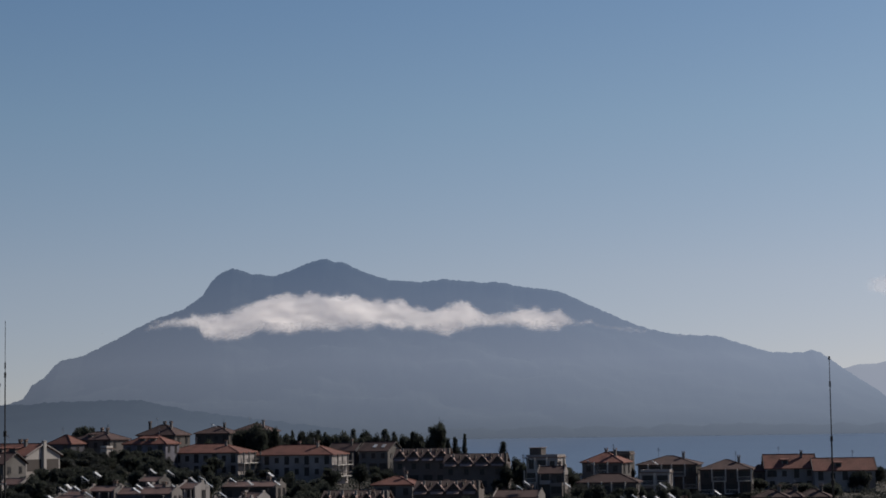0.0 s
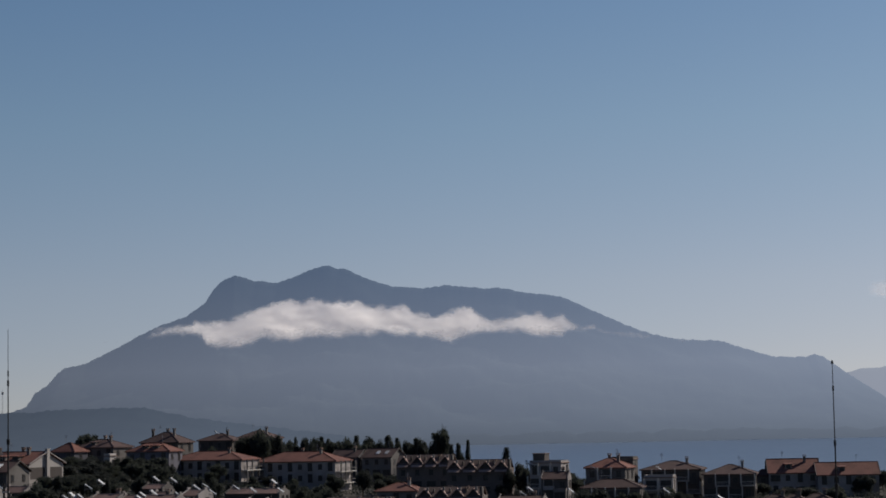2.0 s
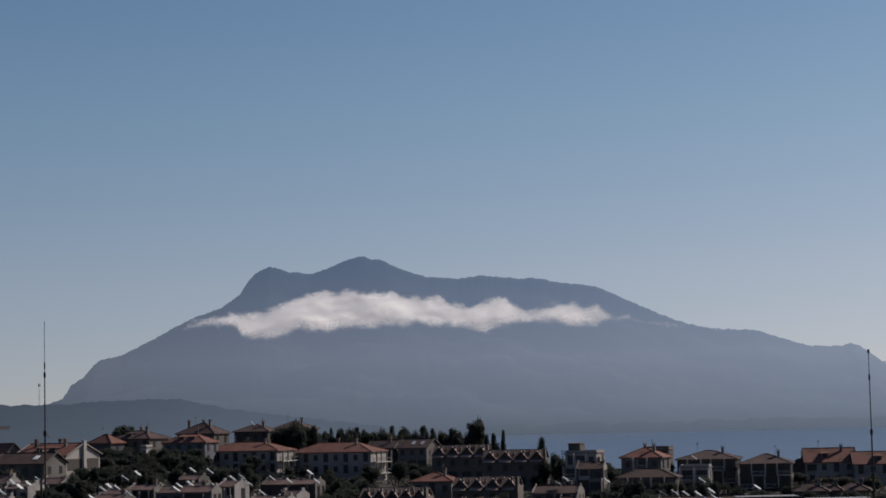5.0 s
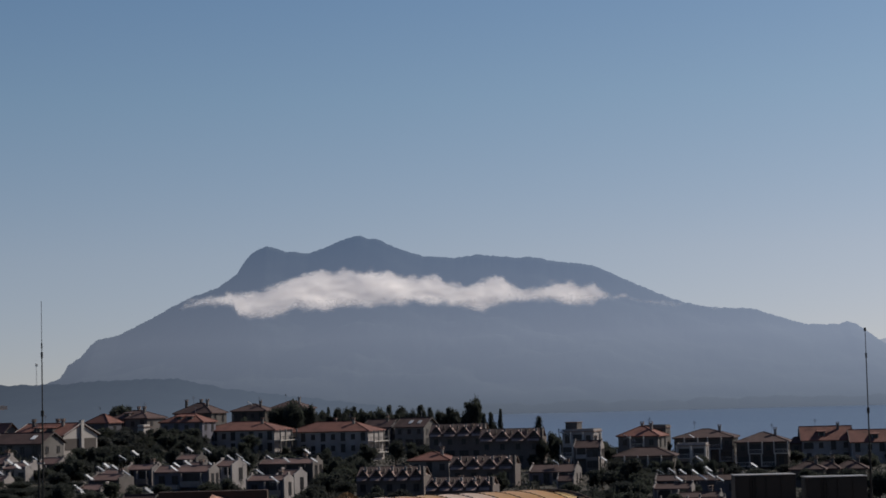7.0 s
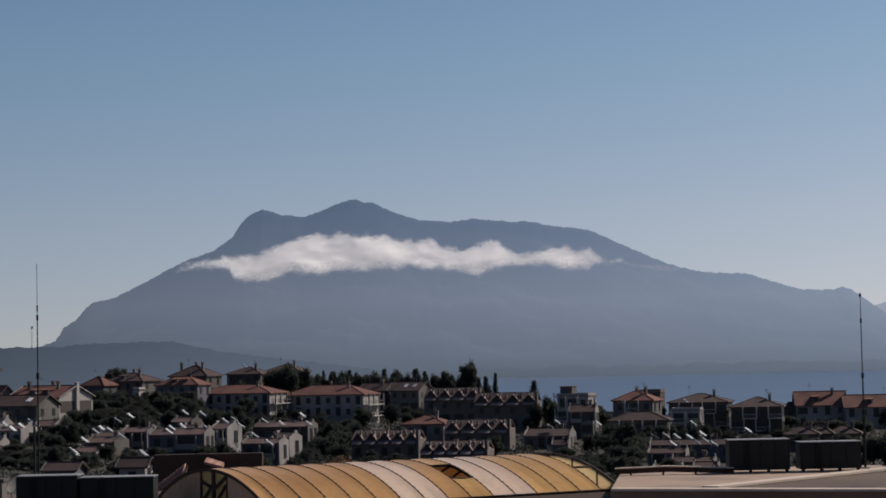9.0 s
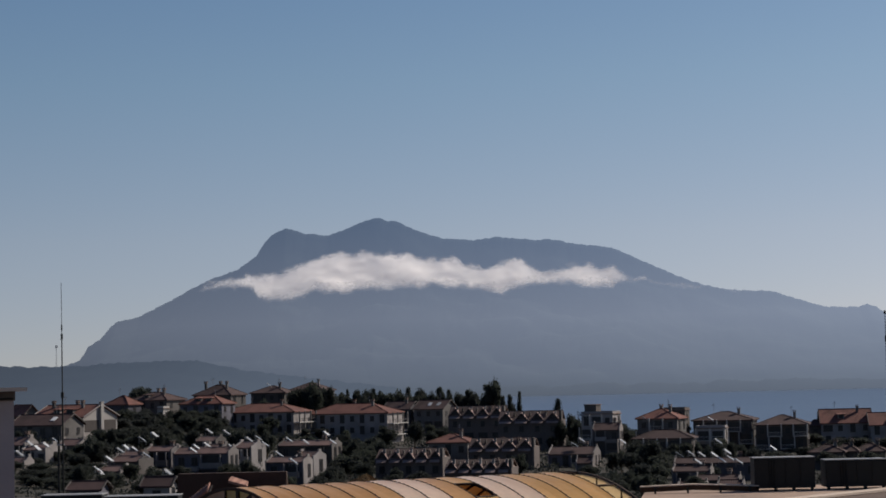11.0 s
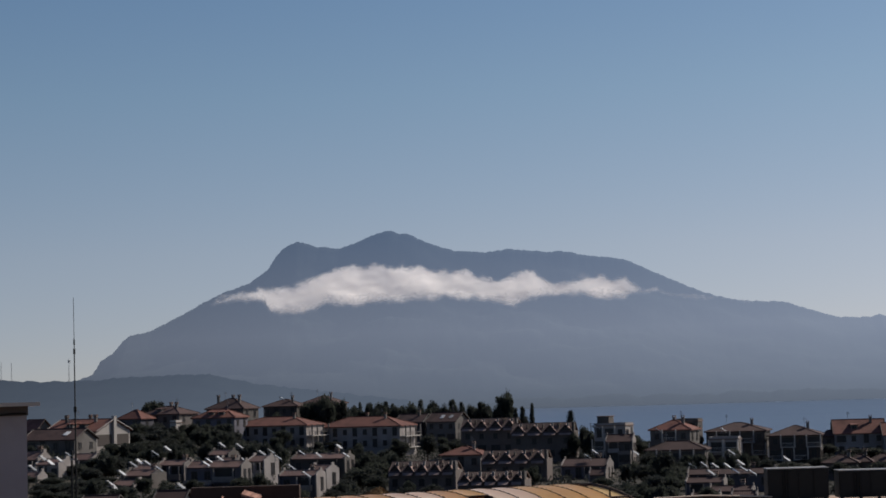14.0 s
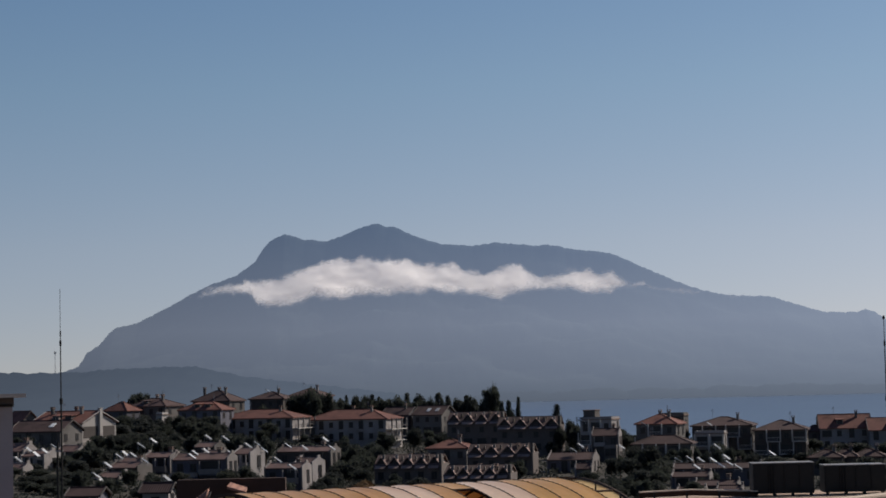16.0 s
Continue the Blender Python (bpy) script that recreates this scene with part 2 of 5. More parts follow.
# ---- distance: mountains seen through miles of air, painted as haze in their emission ----
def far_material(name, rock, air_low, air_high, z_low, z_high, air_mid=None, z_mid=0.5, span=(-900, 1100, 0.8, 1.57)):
    """Scrub-covered rock; its emission imitates lit haze in front of it, graded by height."""
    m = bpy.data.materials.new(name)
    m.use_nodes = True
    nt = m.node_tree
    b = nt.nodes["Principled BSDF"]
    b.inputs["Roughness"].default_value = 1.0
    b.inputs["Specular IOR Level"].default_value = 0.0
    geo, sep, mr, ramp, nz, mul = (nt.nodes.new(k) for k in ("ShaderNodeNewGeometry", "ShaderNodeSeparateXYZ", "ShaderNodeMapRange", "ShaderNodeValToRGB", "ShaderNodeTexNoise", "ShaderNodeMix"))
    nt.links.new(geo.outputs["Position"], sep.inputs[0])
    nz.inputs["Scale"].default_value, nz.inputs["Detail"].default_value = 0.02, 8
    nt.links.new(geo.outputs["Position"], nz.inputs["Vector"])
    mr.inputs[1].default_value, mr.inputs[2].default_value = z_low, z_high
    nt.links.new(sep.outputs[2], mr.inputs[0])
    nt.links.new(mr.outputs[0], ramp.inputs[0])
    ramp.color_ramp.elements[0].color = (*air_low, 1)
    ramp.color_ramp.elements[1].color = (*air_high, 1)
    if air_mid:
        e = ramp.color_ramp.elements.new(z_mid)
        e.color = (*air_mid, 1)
        # darker step in the haze glow for the wooded plain along the foot
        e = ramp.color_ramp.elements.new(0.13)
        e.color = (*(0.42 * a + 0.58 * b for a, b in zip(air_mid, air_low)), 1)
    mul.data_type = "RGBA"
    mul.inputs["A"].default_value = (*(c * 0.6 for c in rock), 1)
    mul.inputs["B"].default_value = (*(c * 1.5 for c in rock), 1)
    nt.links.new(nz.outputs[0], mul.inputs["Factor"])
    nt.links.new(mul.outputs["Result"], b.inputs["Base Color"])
    # haze glow painted stronger towards the sun's side
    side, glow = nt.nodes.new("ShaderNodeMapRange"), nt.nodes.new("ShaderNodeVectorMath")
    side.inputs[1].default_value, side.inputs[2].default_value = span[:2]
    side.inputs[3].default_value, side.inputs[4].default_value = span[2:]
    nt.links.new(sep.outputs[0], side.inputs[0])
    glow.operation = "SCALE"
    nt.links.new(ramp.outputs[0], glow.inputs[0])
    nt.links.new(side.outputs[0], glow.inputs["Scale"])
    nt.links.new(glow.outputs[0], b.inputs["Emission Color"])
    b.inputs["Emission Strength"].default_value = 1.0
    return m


def profile(knots):
    xs, zs = [k[0] for k in knots], [k[1] for k in knots]
    return lambda x: float(np.interp(x, xs, zs))


def range_of_hills(name, crest, x0, x1, y_foot, y_crest, y_back, mat, rough, cols=1000, rows=40):
    """Ridges and gullies that climb from the foot to a crest line and fall off behind."""
    def height(x, y):
        top = crest(x)
        if y <= y_crest:
            s = (y - y_foot) / (y_crest - y_foot)
            z = top * s ** 1.15
            gully = noise.fractal(Vector((x * 0.005, y * 0.017, 3.0)), 1.0, 2.1, 5)
            return z + rough * gully * top * s * (1 - s) + (1 - s) * 1.0 - 1.0 + rough * 5 * s * noise.noise(Vector((x * 0.05, 7.0, y * 0.05))) + rough * 6 * step(0.9, 1.0, s) * noise.noise(Vector((x * 0.17, 2.0, 0.5)))
        s = (y - y_crest) / (y_back - y_crest)
        return top * (1 - s) - 2 * s
    ys = np.linspace(y_foot, y_crest, rows).tolist() + np.linspace(y_crest, y_back, 6).tolist()[1:]
    return sheet(name, np.linspace(x0, x1, cols).tolist(), ys, height, mat)


# first colour is the rock, the others the haze painted as glow
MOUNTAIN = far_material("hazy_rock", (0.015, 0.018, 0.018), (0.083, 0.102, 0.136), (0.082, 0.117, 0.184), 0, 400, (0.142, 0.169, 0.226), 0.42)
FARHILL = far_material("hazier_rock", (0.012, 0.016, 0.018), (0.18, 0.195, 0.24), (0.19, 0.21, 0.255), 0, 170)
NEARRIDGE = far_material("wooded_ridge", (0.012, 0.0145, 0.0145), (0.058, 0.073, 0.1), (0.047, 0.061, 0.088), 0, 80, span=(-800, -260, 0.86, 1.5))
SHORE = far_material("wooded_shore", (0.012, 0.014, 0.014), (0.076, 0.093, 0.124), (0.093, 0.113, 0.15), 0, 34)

crest_main = profile([
    (-1500, 70), (-940, 80), (-891, 93), (-862, 102), (-850, 130), (-821, 148), (-799, 173), (-783, 185), (-732, 195),
    (-688, 217), (-612, 256), (-561, 280), (-516, 293), (-469, 324), (-459, 342), (-446, 359), (-427, 375), (-401, 386),
    (-357, 371), (-307, 367), (-256, 386), (-230, 397), (-199, 404), (-148, 392), (-98, 368), (-54, 355), (21, 348),
    (72, 354), (158, 345), (205, 346), (226, 337), (318, 326), (343, 318), (393, 293), (462, 262), (512, 242), (574, 225),
    (681, 219), (744, 197), (794, 181), (869, 179), (888, 185), (907, 182), (960, 142), (1054, 80), (1148, 40), (1500, 4)])
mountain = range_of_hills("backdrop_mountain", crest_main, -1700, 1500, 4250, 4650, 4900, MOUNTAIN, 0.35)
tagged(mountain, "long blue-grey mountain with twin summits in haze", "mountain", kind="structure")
crest_far = profile([(700, 60), (938, 122), (1001, 147), (1037, 157), (1077, 157), (1123, 168), (1156, 170), (1189, 163), (1227, 142), (1332, 114), (1700, 40)])
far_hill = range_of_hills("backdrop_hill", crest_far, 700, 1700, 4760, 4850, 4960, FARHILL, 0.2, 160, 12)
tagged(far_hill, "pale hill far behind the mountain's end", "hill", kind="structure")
crest_ridge = profile([(-1400, 60), (-802, 73), (-689, 71), (-640, 68), (-559, 68), (-526, 70), (-477, 71), (-429, 72), (-396, 72), (-372, 67), (-315, 55), (-234, 44), (-137, 31), (-60, 18), (0, 6), (40, -2), (300, -3), (500, -3)])
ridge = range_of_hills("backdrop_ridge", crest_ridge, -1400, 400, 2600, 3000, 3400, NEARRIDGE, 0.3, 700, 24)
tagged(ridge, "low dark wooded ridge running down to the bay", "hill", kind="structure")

# low wooded plain along the far shore
r_shore = random.Random(4)
crest_shore = profile([(-400, 2)] + [(-330 + 26 * k, 12 + 9 * step(-300, 300, -330 + 26 * k) + r_shore.uniform(-4, 6)) for k in range(80)] + [(1780, 6)])
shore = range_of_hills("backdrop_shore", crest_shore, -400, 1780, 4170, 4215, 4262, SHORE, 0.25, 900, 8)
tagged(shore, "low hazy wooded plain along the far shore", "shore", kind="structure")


# ---- cloud bank: layers of mist with ragged edges in front of the slope ----
def mist_material(name, density, seed, scale, shine=0.15):
    m = bpy.data.materials.new(name)
    m.use_nodes = True
    nt = m.node_tree
    nt.nodes.clear()
    out, mix, clear, dif, tra, body = (nt.nodes.new(k) for k in ("ShaderNodeOutputMaterial", "ShaderNodeMixShader", "ShaderNodeBsdfTransparent", "ShaderNodeBsdfDiffuse", "ShaderNodeBsdfTranslucent", "ShaderNodeMixShader"))
    uv, sep, nz, nz2, mp = (nt.nodes.new(k) for k in ("ShaderNodeAttribute", "ShaderNodeSeparateXYZ", "ShaderNodeTexNoise", "ShaderNodeTexNoise", "ShaderNodeMapping"))
    geo = nt.nodes.new("ShaderNodeNewGeometry")
    uv.attribute_name = "thick"
    mp.inputs["Location"].default_value = (seed * 91.0, seed * 37.0, seed * 11.0)
    mp.inputs["Scale"].default_value = (1.0, 1.0, 1.35)
    nt.links.new(geo.outputs["Position"], mp.inputs[0])
    nz.inputs["Scale"].default_value, nz.inputs["Detail"].default_value, nz.inputs["Roughness"].default_value = scale, 10, 0.6
    nz.inputs["Distortion"].default_value = 0.5
    nt.links.new(mp.outputs[0], nz.inputs["Vector"])
    add = nt.nodes.new("ShaderNodeMath")
    add.operation = "ADD"
    nt.links.new(uv.outputs["Fac"], add.inputs[0])
    nt.links.new(nz.outputs[0], add.inputs[1])
    mr = nt.nodes.new("ShaderNodeMapRange")
    mr.interpolation_type = "SMOOTHSTEP"
    mr.inputs[1].default_value, mr.inputs[2].default_value = 0.47, 0.86
    mr.inputs[3].default_value, mr.inputs[4].default_value = 0.0, density
    nt.links.new(add.outputs[0], mr.inputs[0])
    for b in (dif, tra):
        b.inputs["Color"].default_value = (0.95, 0.92, 0.905, 1)
    body.inputs[0].default_value = 0.5
    # emission added to whiten the cloud beyond what sun and sky give
    glow, lit = nt.nodes.new("ShaderNodeEmission"), nt.nodes.new("ShaderNodeAddShader")
    glow.inputs["Color"].default_value, glow.inputs["Strength"].default_value = (1.0, 0.89, 0.84, 1), shine
    nt.links.new(dif.outputs[0], body.inputs[1])
    nt.links.new(tra.outputs[0], body.inputs[2])
    nt.links.new(mr.outputs[0], mix.inputs[0])
    nt.links.new(clear.outputs[0], mix.inputs[1])
    nt.links.new(body.outputs[0], lit.inputs[0])
    nt.links.new(glow.outputs[0], lit.inputs[1])
    nt.links.new(lit.outputs[0], mix.inputs[2])
    nt.links.new(mix.outputs[0], out.inputs[0])
    return m


def cloud_layer(name, x0, x1, y, z_low, z_high, thick, mat, lump=7.0, cols=420, rows=90):
    xs, zs = np.linspace(x0, x1, cols).tolist(), np.linspace(z_low, z_high, rows).tolist()
    vs, fac = [], []
    for z in zs:
        for x in xs:
            puff = noise.fractal(Vector((x * 0.012, z * 0.02, y * 0.01)), 1.1, 2.0, 3)
            vs.append((x, y - lump * puff - (z_high - z) * 0.25, z))
            fac.append(thick(x, z))
    n = cols
    fs = [(j * n + i, j * n + i + 1, (j + 1) * n + i + 1, (j + 1) * n + i) for j in range(rows - 1) for i in range(n - 1)]
    me = bpy.data.meshes.new(name)
    me.from_pydata(vs, [], fs)
    a = me.attributes.new("thick", "FLOAT", "POINT")
    a.data.foreach_set("value", fac)
    me.materials.append(mat)
    me.shade_smooth()
    return new(name, me)


cloud_top = profile([
    (-560, 219), (-525, 231), (-496, 243), (-439, 254), (-371, 258), (-313, 279), (-279, 292), (-233, 294), (-188, 296), (-120, 288), (-75, 281), (-58, 276),
    (-24, 282), (4, 268), (38, 257), (83, 272), (108, 278), (122, 262), (150, 248), (196, 258), (241, 264), (263, 251), (292, 261), (308, 244), (330, 230),
    (353, 233), (375, 222), (431, 213), (459, 214), (530, 200)])
cloud_low = profile([
    (-560, 217), (-531, 222), (-485, 227), (-428, 229), (-417, 208), (-366, 198), (-326, 205), (-303, 220), (-247, 214), (-190, 219), (-77, 221), (-20, 220),
    (47, 209), (70, 206), (93, 216), (150, 221), (240, 216), (290, 211), (307, 220), (353, 222), (431, 203), (459, 204), (530, 196)])


def bank(x, z):
    """Thickness of the mist: billows with firm heads along the top, thinning below."""
    hi, lo = cloud_top(x), cloud_low(x)
    e = min((hi - z + 1) / 18.0, (z - lo + 1) / 25.0)
    billow = abs(noise.noise(Vector((x * 0.022, z * 0.035, 5.0)))) + 0.5 * abs(noise.noise(Vector((x * 0.05, z * 0.075, 9.0)))) + 0.25 * abs(noise.noise(Vector((x * 0.11, z * 0.15, 2.0))))
    lobe = (0.06 + 0.2 * step(0, 45, z - lo)) * (billow - 0.42)
    thin = 0.04 * step(290, 340, x) + 0.03 * step(330, 370, x) + 0.03 * step(420, 520, -x) + 0.12 * step(525, 570, -x)
    return max(-0.7, min(0.6, e * 0.5)) + lobe - thin


for i, (dy, dens, sc) in enumerate(((0, 0.86, 0.016), (-22, 0.6, 0.026), (-44, 0.5, 0.045))):
    layer = cloud_layer("backdrop_cloud", -640, 580, 4190 + dy, 170, 340, bank, mist_material("cloud_mist", dens, i + 1, sc))
    tagged(layer, "white cloud bank lying along the mountain's flank", "cloud", kind="structure")


def puff(x, z):
    return 0.55 - 0.6 * math.hypot((x - 1072) / 62.0, (z - 328) / 26.0)


small = cloud_layer("backdrop_cloud", 960, 1190, 4700, 280, 380, puff, mist_material("thin_mist", 0.32, 7, 0.02, 0.42), cols=80, rows=40)
tagged(small, "faint small cloud in the clear sky", "cloud", kind="structure")


# ---- far masts on the ridge ----
def relay_tower(x, y, z0, z1, head):
    t = thing("relay_tower", pose(x, y, z0), "thin grey relay tower standing on the wooded ridge", "radio tower", "towers on the ridge")
    h = z1 - z0
    bm = bm_new()
    for sx, sy in ((-1, -1), (1, -1), (0, 1)):
        tube(bm, (sx * 0.9, sy * 0.9, -6), (sx * 0.3, sy * 0.3, h), 0.11, 0.08, 5)
    for k in range(int(h / 3)):
        a = 0.9 - 0.6 * k * 3 / h
        tube(bm, (-a, -a, k * 3), (a, -a, k * 3 + 3), 0.08, sides=4)
        tube(bm, (a, -a, k * 3), (0, a, k * 3 + 3), 0.08, sides=4)
    part("lattice", bm, STEEL, t)
    if head:
        bm = bm_new()
        for k in range(3):
            a = 2.1 * k
            box(bm, -0.55, 0.55, -0.4, 0.4, -2.0, 2.0, pose(1.3 * math.cos(a), 1.3 * math.sin(a), h - 2))
            tube(bm, (0, 0, h - 2), (1.3 * math.cos(a), 1.3 * math.sin(a), h - 2), 0.08, sides=4)
        tube(bm, (0, 0, h - 1), (0, 0, h + 5), 0.07, 0.04, 5)
        part("antenna_head", bm, TRIM, t)


relay_tower(-592, 2990, 66, 97, True)
relay_tower(-690, 2990, 68, 97, False)
relay_tower(-675, 2990, 68, 95, False)

# ---- town: parts shared by the houses ----
def window_meshes():
    out = {}
    for key, (w, h) in {"small": (1.1, 1.35), "tall": (1.25, 2.1), "wide": (2.3, 1.5)}.items():
        bm = bm_new()
        f = 0.06
        box(bm, -w / 2, -w / 2 + f, -0.06, 0.02, -h / 2, h / 2)
        box(bm, w / 2 - f, w / 2, -0.06, 0.02, -h / 2, h / 2)
        box(bm, -w / 2 + f, w / 2 - f, -0.06, 0.02, h / 2 - f, h / 2)
        box(bm, -w / 2 - 0.06, w / 2 + 0.06, -0.12, 0.02, -h / 2 - 0.06, -h / 2 + f)
        box(bm, -0.03, 0.03, -0.05, 0.02, -h / 2 + f, h / 2 - f)
        p = bm_new()
        box(p, -w / 2 + f, w / 2 - f, -0.025, -0.005, -h / 2 + f, h / 2 - f)
        out[key] = (to_mesh("window", bm, SHADEWOOD), to_mesh("pane", p, GLASS))
    return out


WINDOWS = window_meshes()
WALLS = {"white": WHITE, "grey": GREYWALL, "beige": BEIGE, "dark": DARKWALL, "lit_white": LIT_WHITE, "pale": PALE}
ROOFS = {"red": TILE, "dark": DARKTILE, "pale": PALETILE}
WALL_WORDS = {"pale": "cream-rendered", "white": "white rendered", "grey": "grey rendered", "beige": "beige rendered", "dark": "dark brown", "lit_white": "bright white"}
ROOF_WORDS = {"red": "orange clay tile roof", "dark": "weathered brown tile roof", "pale": "pale tile roof"}
rnd = random.Random(5)


def add_window(parent, key, m):
    fr, pa = WINDOWS[key]
    w = hang("window", fr, parent, m)
    hang("pane", pa, w)


def slab(bm, a, b, c, d, t=0.2):
    """A roof slope of thickness t under the four corners given."""
    top = [Vector(p) for p in (a, b, c, d)]
    low = [p - Vector((0, 0, t)) for p in top]
    solid(bm, top + low, ((0, 1, 2, 3), (7, 6, 5, 4), (0, 4, 5, 1), (1, 5, 6, 2), (2, 6, 7, 3), (3, 7, 4, 0)))


def chimney(parent, x, y, z0, z1):
    bm = bm_new()
    box(bm, x - 0.3, x + 0.3, y - 0.3, y + 0.3, z0, z1)
    c = part("chimney", bm, WHITE, parent)
    bm = bm_new()
    box(bm, x - 0.42, x + 0.42, y - 0.42, y + 0.42, z1, z1 + 0.14)
    for sx in (-0.3, 0.3):
        box(bm, x + sx - 0.05, x + sx + 0.05, y - 0.3, y + 0.3, z1 + 0.14, z1 + 0.4)
    box(bm, x - 0.45, x + 0.45, y - 0.4, y + 0.4, z1 + 0.4, z1 + 0.5)
    part("chimney_cap", bm, PALETILE, c)


def balcony(parent, x, y, z, w, out=1.3):
    bm = bm_new()
    box(bm, x - w / 2, x + w / 2, y - out, y, z - 0.16, z)
    b = part("balcony", bm, TRIM, parent)
    bm = bm_new()
    box(bm, x - w / 2, x + w / 2, y - out, y - out + 0.06, z + 0.85, z + 0.93)
    for i in range(int(w / 0.35) + 1):
        px = x - w / 2 + 0.04 + i * (w - 0.08) / max(int(w / 0.35), 1)
        box(bm, px - 0.025, px + 0.025, y - out + 0.01, y - out + 0.05, z, z + 0.85)
    part("railing", bm, TRIM, b)
    for sx in (-1, 1):
        bm = bm_new()
        box(bm, x + sx * (w / 2 - 0.12) - 0.12, x + sx * (w / 2 - 0.12) + 0.12, y - out + 0.08, y - out + 0.3, z, z + 2.7)
        part("column", bm, TRIM, b)
    bm = bm_new()
    box(bm, x - w * 0.36, x + w * 0.36, y - 0.03, y + 0.02, z + 0.05, z + 2.1)
    part("balcony_door", bm, GLASS, b)


def house(kind, x, y, w, dep, ze, zr, rot, roof="red", wall="white", chim=0, dorm=0, sky=0, ends=0, bal=0, n=0, cap=0, stack=0):
    base = min(land(x + dx, y + dy) for dx in (-w / 2, w / 2) for dy in (-dep / 2, dep / 2)) - 0.6
    he, hr = ze - base, zr - base
    if kind == "row":
        wall, roof = "dark", "pale"
    elif (kind in ("hip", "flat") and roof == "dark" or kind == "flat") and wall != "lit_white":
        wall = "pale" if bal and kind == "flat" else "beige"
    storeys = max(1, round((he - 0.5) / 2.9))
    name = {"row": "terraced_houses", "hip": "house", "gable": "house", "flat": "apartment_house"}[kind]
    words = f"{WALL_WORDS[wall]} {'terrace with zigzag gables and ' + ROOF_WORDS[roof] if kind == 'row' else 'flat-roofed house among trees' if kind == 'flat' else str(storeys) + '-storey house with ' + ROOF_WORDS[roof]}"
    t = thing(name, pose(x, y, base, 0, 0, rot), words, "house" if kind != "row" else "terrace", "houses of the town")
    WM, RM = WALLS[wall], ROOFS[roof]
    hw, hd, o = w / 2, dep / 2, 0.45
    # walls
    bm = bm_new()
    if kind == "gable":
        solid(bm, [(sx * hw, yy, zz) for sx in (-1, 1) for yy, zz in ((-hd, 0), (hd, 0), (hd, he), (0, hr - 0.2), (-hd, he))],
              ((0, 1, 2, 3, 4), (9, 8, 7, 6, 5), (0, 4, 9, 5), (1, 6, 7, 2), (2, 7, 8, 3), (3, 8, 9, 4), (0, 5, 6, 1)))
    else:
        box(bm, -hw, hw, -hd, hd, 0, he - 0.004)
    part("wall", bm, WM, t)
    # roof
    bm = bm_new()
    if kind == "hip":
        r = max(hw - hd, 0.4)
        e = [(-hw - o, -hd - o, he), (hw + o, -hd - o, he), (hw + o, hd + o, he), (-hw - o, hd + o, he)]
        solid(bm, e + [(-r, 0, hr), (r, 0, hr)] + [(p[0], p[1], he - 0.22) for p in e],
              ((0, 1, 5, 4), (1, 2, 5), (2, 3, 4, 5), (3, 0, 4), (9, 8, 7, 6), (0, 6, 7, 1), (1, 7, 8, 2), (2, 8, 9, 3), (3, 9, 6, 0)))
        part("roof", bm, RM, t)
        bm = bm_new()
        tube(bm, (-r, 0, hr + 0.02), (r, 0, hr + 0.02), 0.13, sides=6)
        for sx in (-1, 1):
            for sy in (-1, 1):
                tube(bm, (sx * r, 0, hr + 0.02), (sx * (hw + o), sy * (hd + o), he + 0.02), 0.11, sides=6)
        part("ridge_tiles", bm, RM, t)
    elif kind == "gable":
        k = (hr - he) / hd
        for sy in (-1, 1):
            slab(bm, (-hw - o, sy * (hd + o), he - k * o + 0.05), (hw + o, sy * (hd + o), he - k * o + 0.05), (hw + o, 0, hr + 0.05), (-hw - o, 0, hr + 0.05))
        part("roof", bm, RM, t)
        for sx in (-1, 1):
            bm = bm_new()
            for sy in (-1, 1):
                xx = sx * (hw + o)
                slab(bm, (xx - 0.08, sy * (hd + o), he - k * o + 0.16), (xx + 0.08, sy * (hd + o), he - k * o + 0.16), (xx + 0.08, 0, hr + 0.16), (xx - 0.08, 0, hr + 0.16), 0.18)
            part("verge", bm, LIT_WHITE if wall == "lit_white" else VERGE, t)
        bm = bm_new()
        tube(bm, (-hw - o, 0, hr + 0.06), (hw + o, 0, hr + 0.06), 0.13, sides=6)
        part("ridge_tiles", bm, RM, t)
    elif kind == "flat":
        box(bm, -hw - 0.25, hw + 0.25, -hd - 0.25, hd + 0.25, he, he + 0.2)
        part("roof_slab", bm, PALETILE, t)
        bm = bm_new()
        for q in ((-hw, hw, -hd, -hd + 0.2), (-hw, hw, hd - 0.2, hd), (-hw, -hw + 0.2, -hd + 0.2, hd - 0.2), (hw - 0.2, hw, -hd + 0.2, hd - 0.2)):
            box(bm, *q, he + 0.2, he + 0.7)
        part("parapet", bm, WM, t)
        if cap:
            bm = bm_new()
            box(bm, -hw + 0.6, -hw + 3.4, -hd + 0.8, hd - 2, he + 0.2, he + 2.2)
            part("stair_head", bm, BEIGE, t)
            bm = bm_new()
            box(bm, -hw + 0.4, -hw + 3.6, -hd + 0.6, hd - 1.8, he + 2.2, he + 2.35)
            part("stair_head_roof", bm, PALETILE, t)
    else:
        # terrace: a back slope, then one small gable and one skirt of tiles to each dwelling
        slab(bm, (-hw, 0.0, hr - 0.1), (hw, 0.0, hr - 0.1), (hw, hd + o, he), (-hw, hd + o, he))
        slab(bm, (-hw, -hd - 0.3, he), (hw, -hd - 0.3, he), (hw, 0.1, hr - 0.1), (-hw, 0.1, hr - 0.1))
        part("roof", bm, BROWNTILE, t)
        hr = he + 0.8 * (hr - he)
        u = w / n
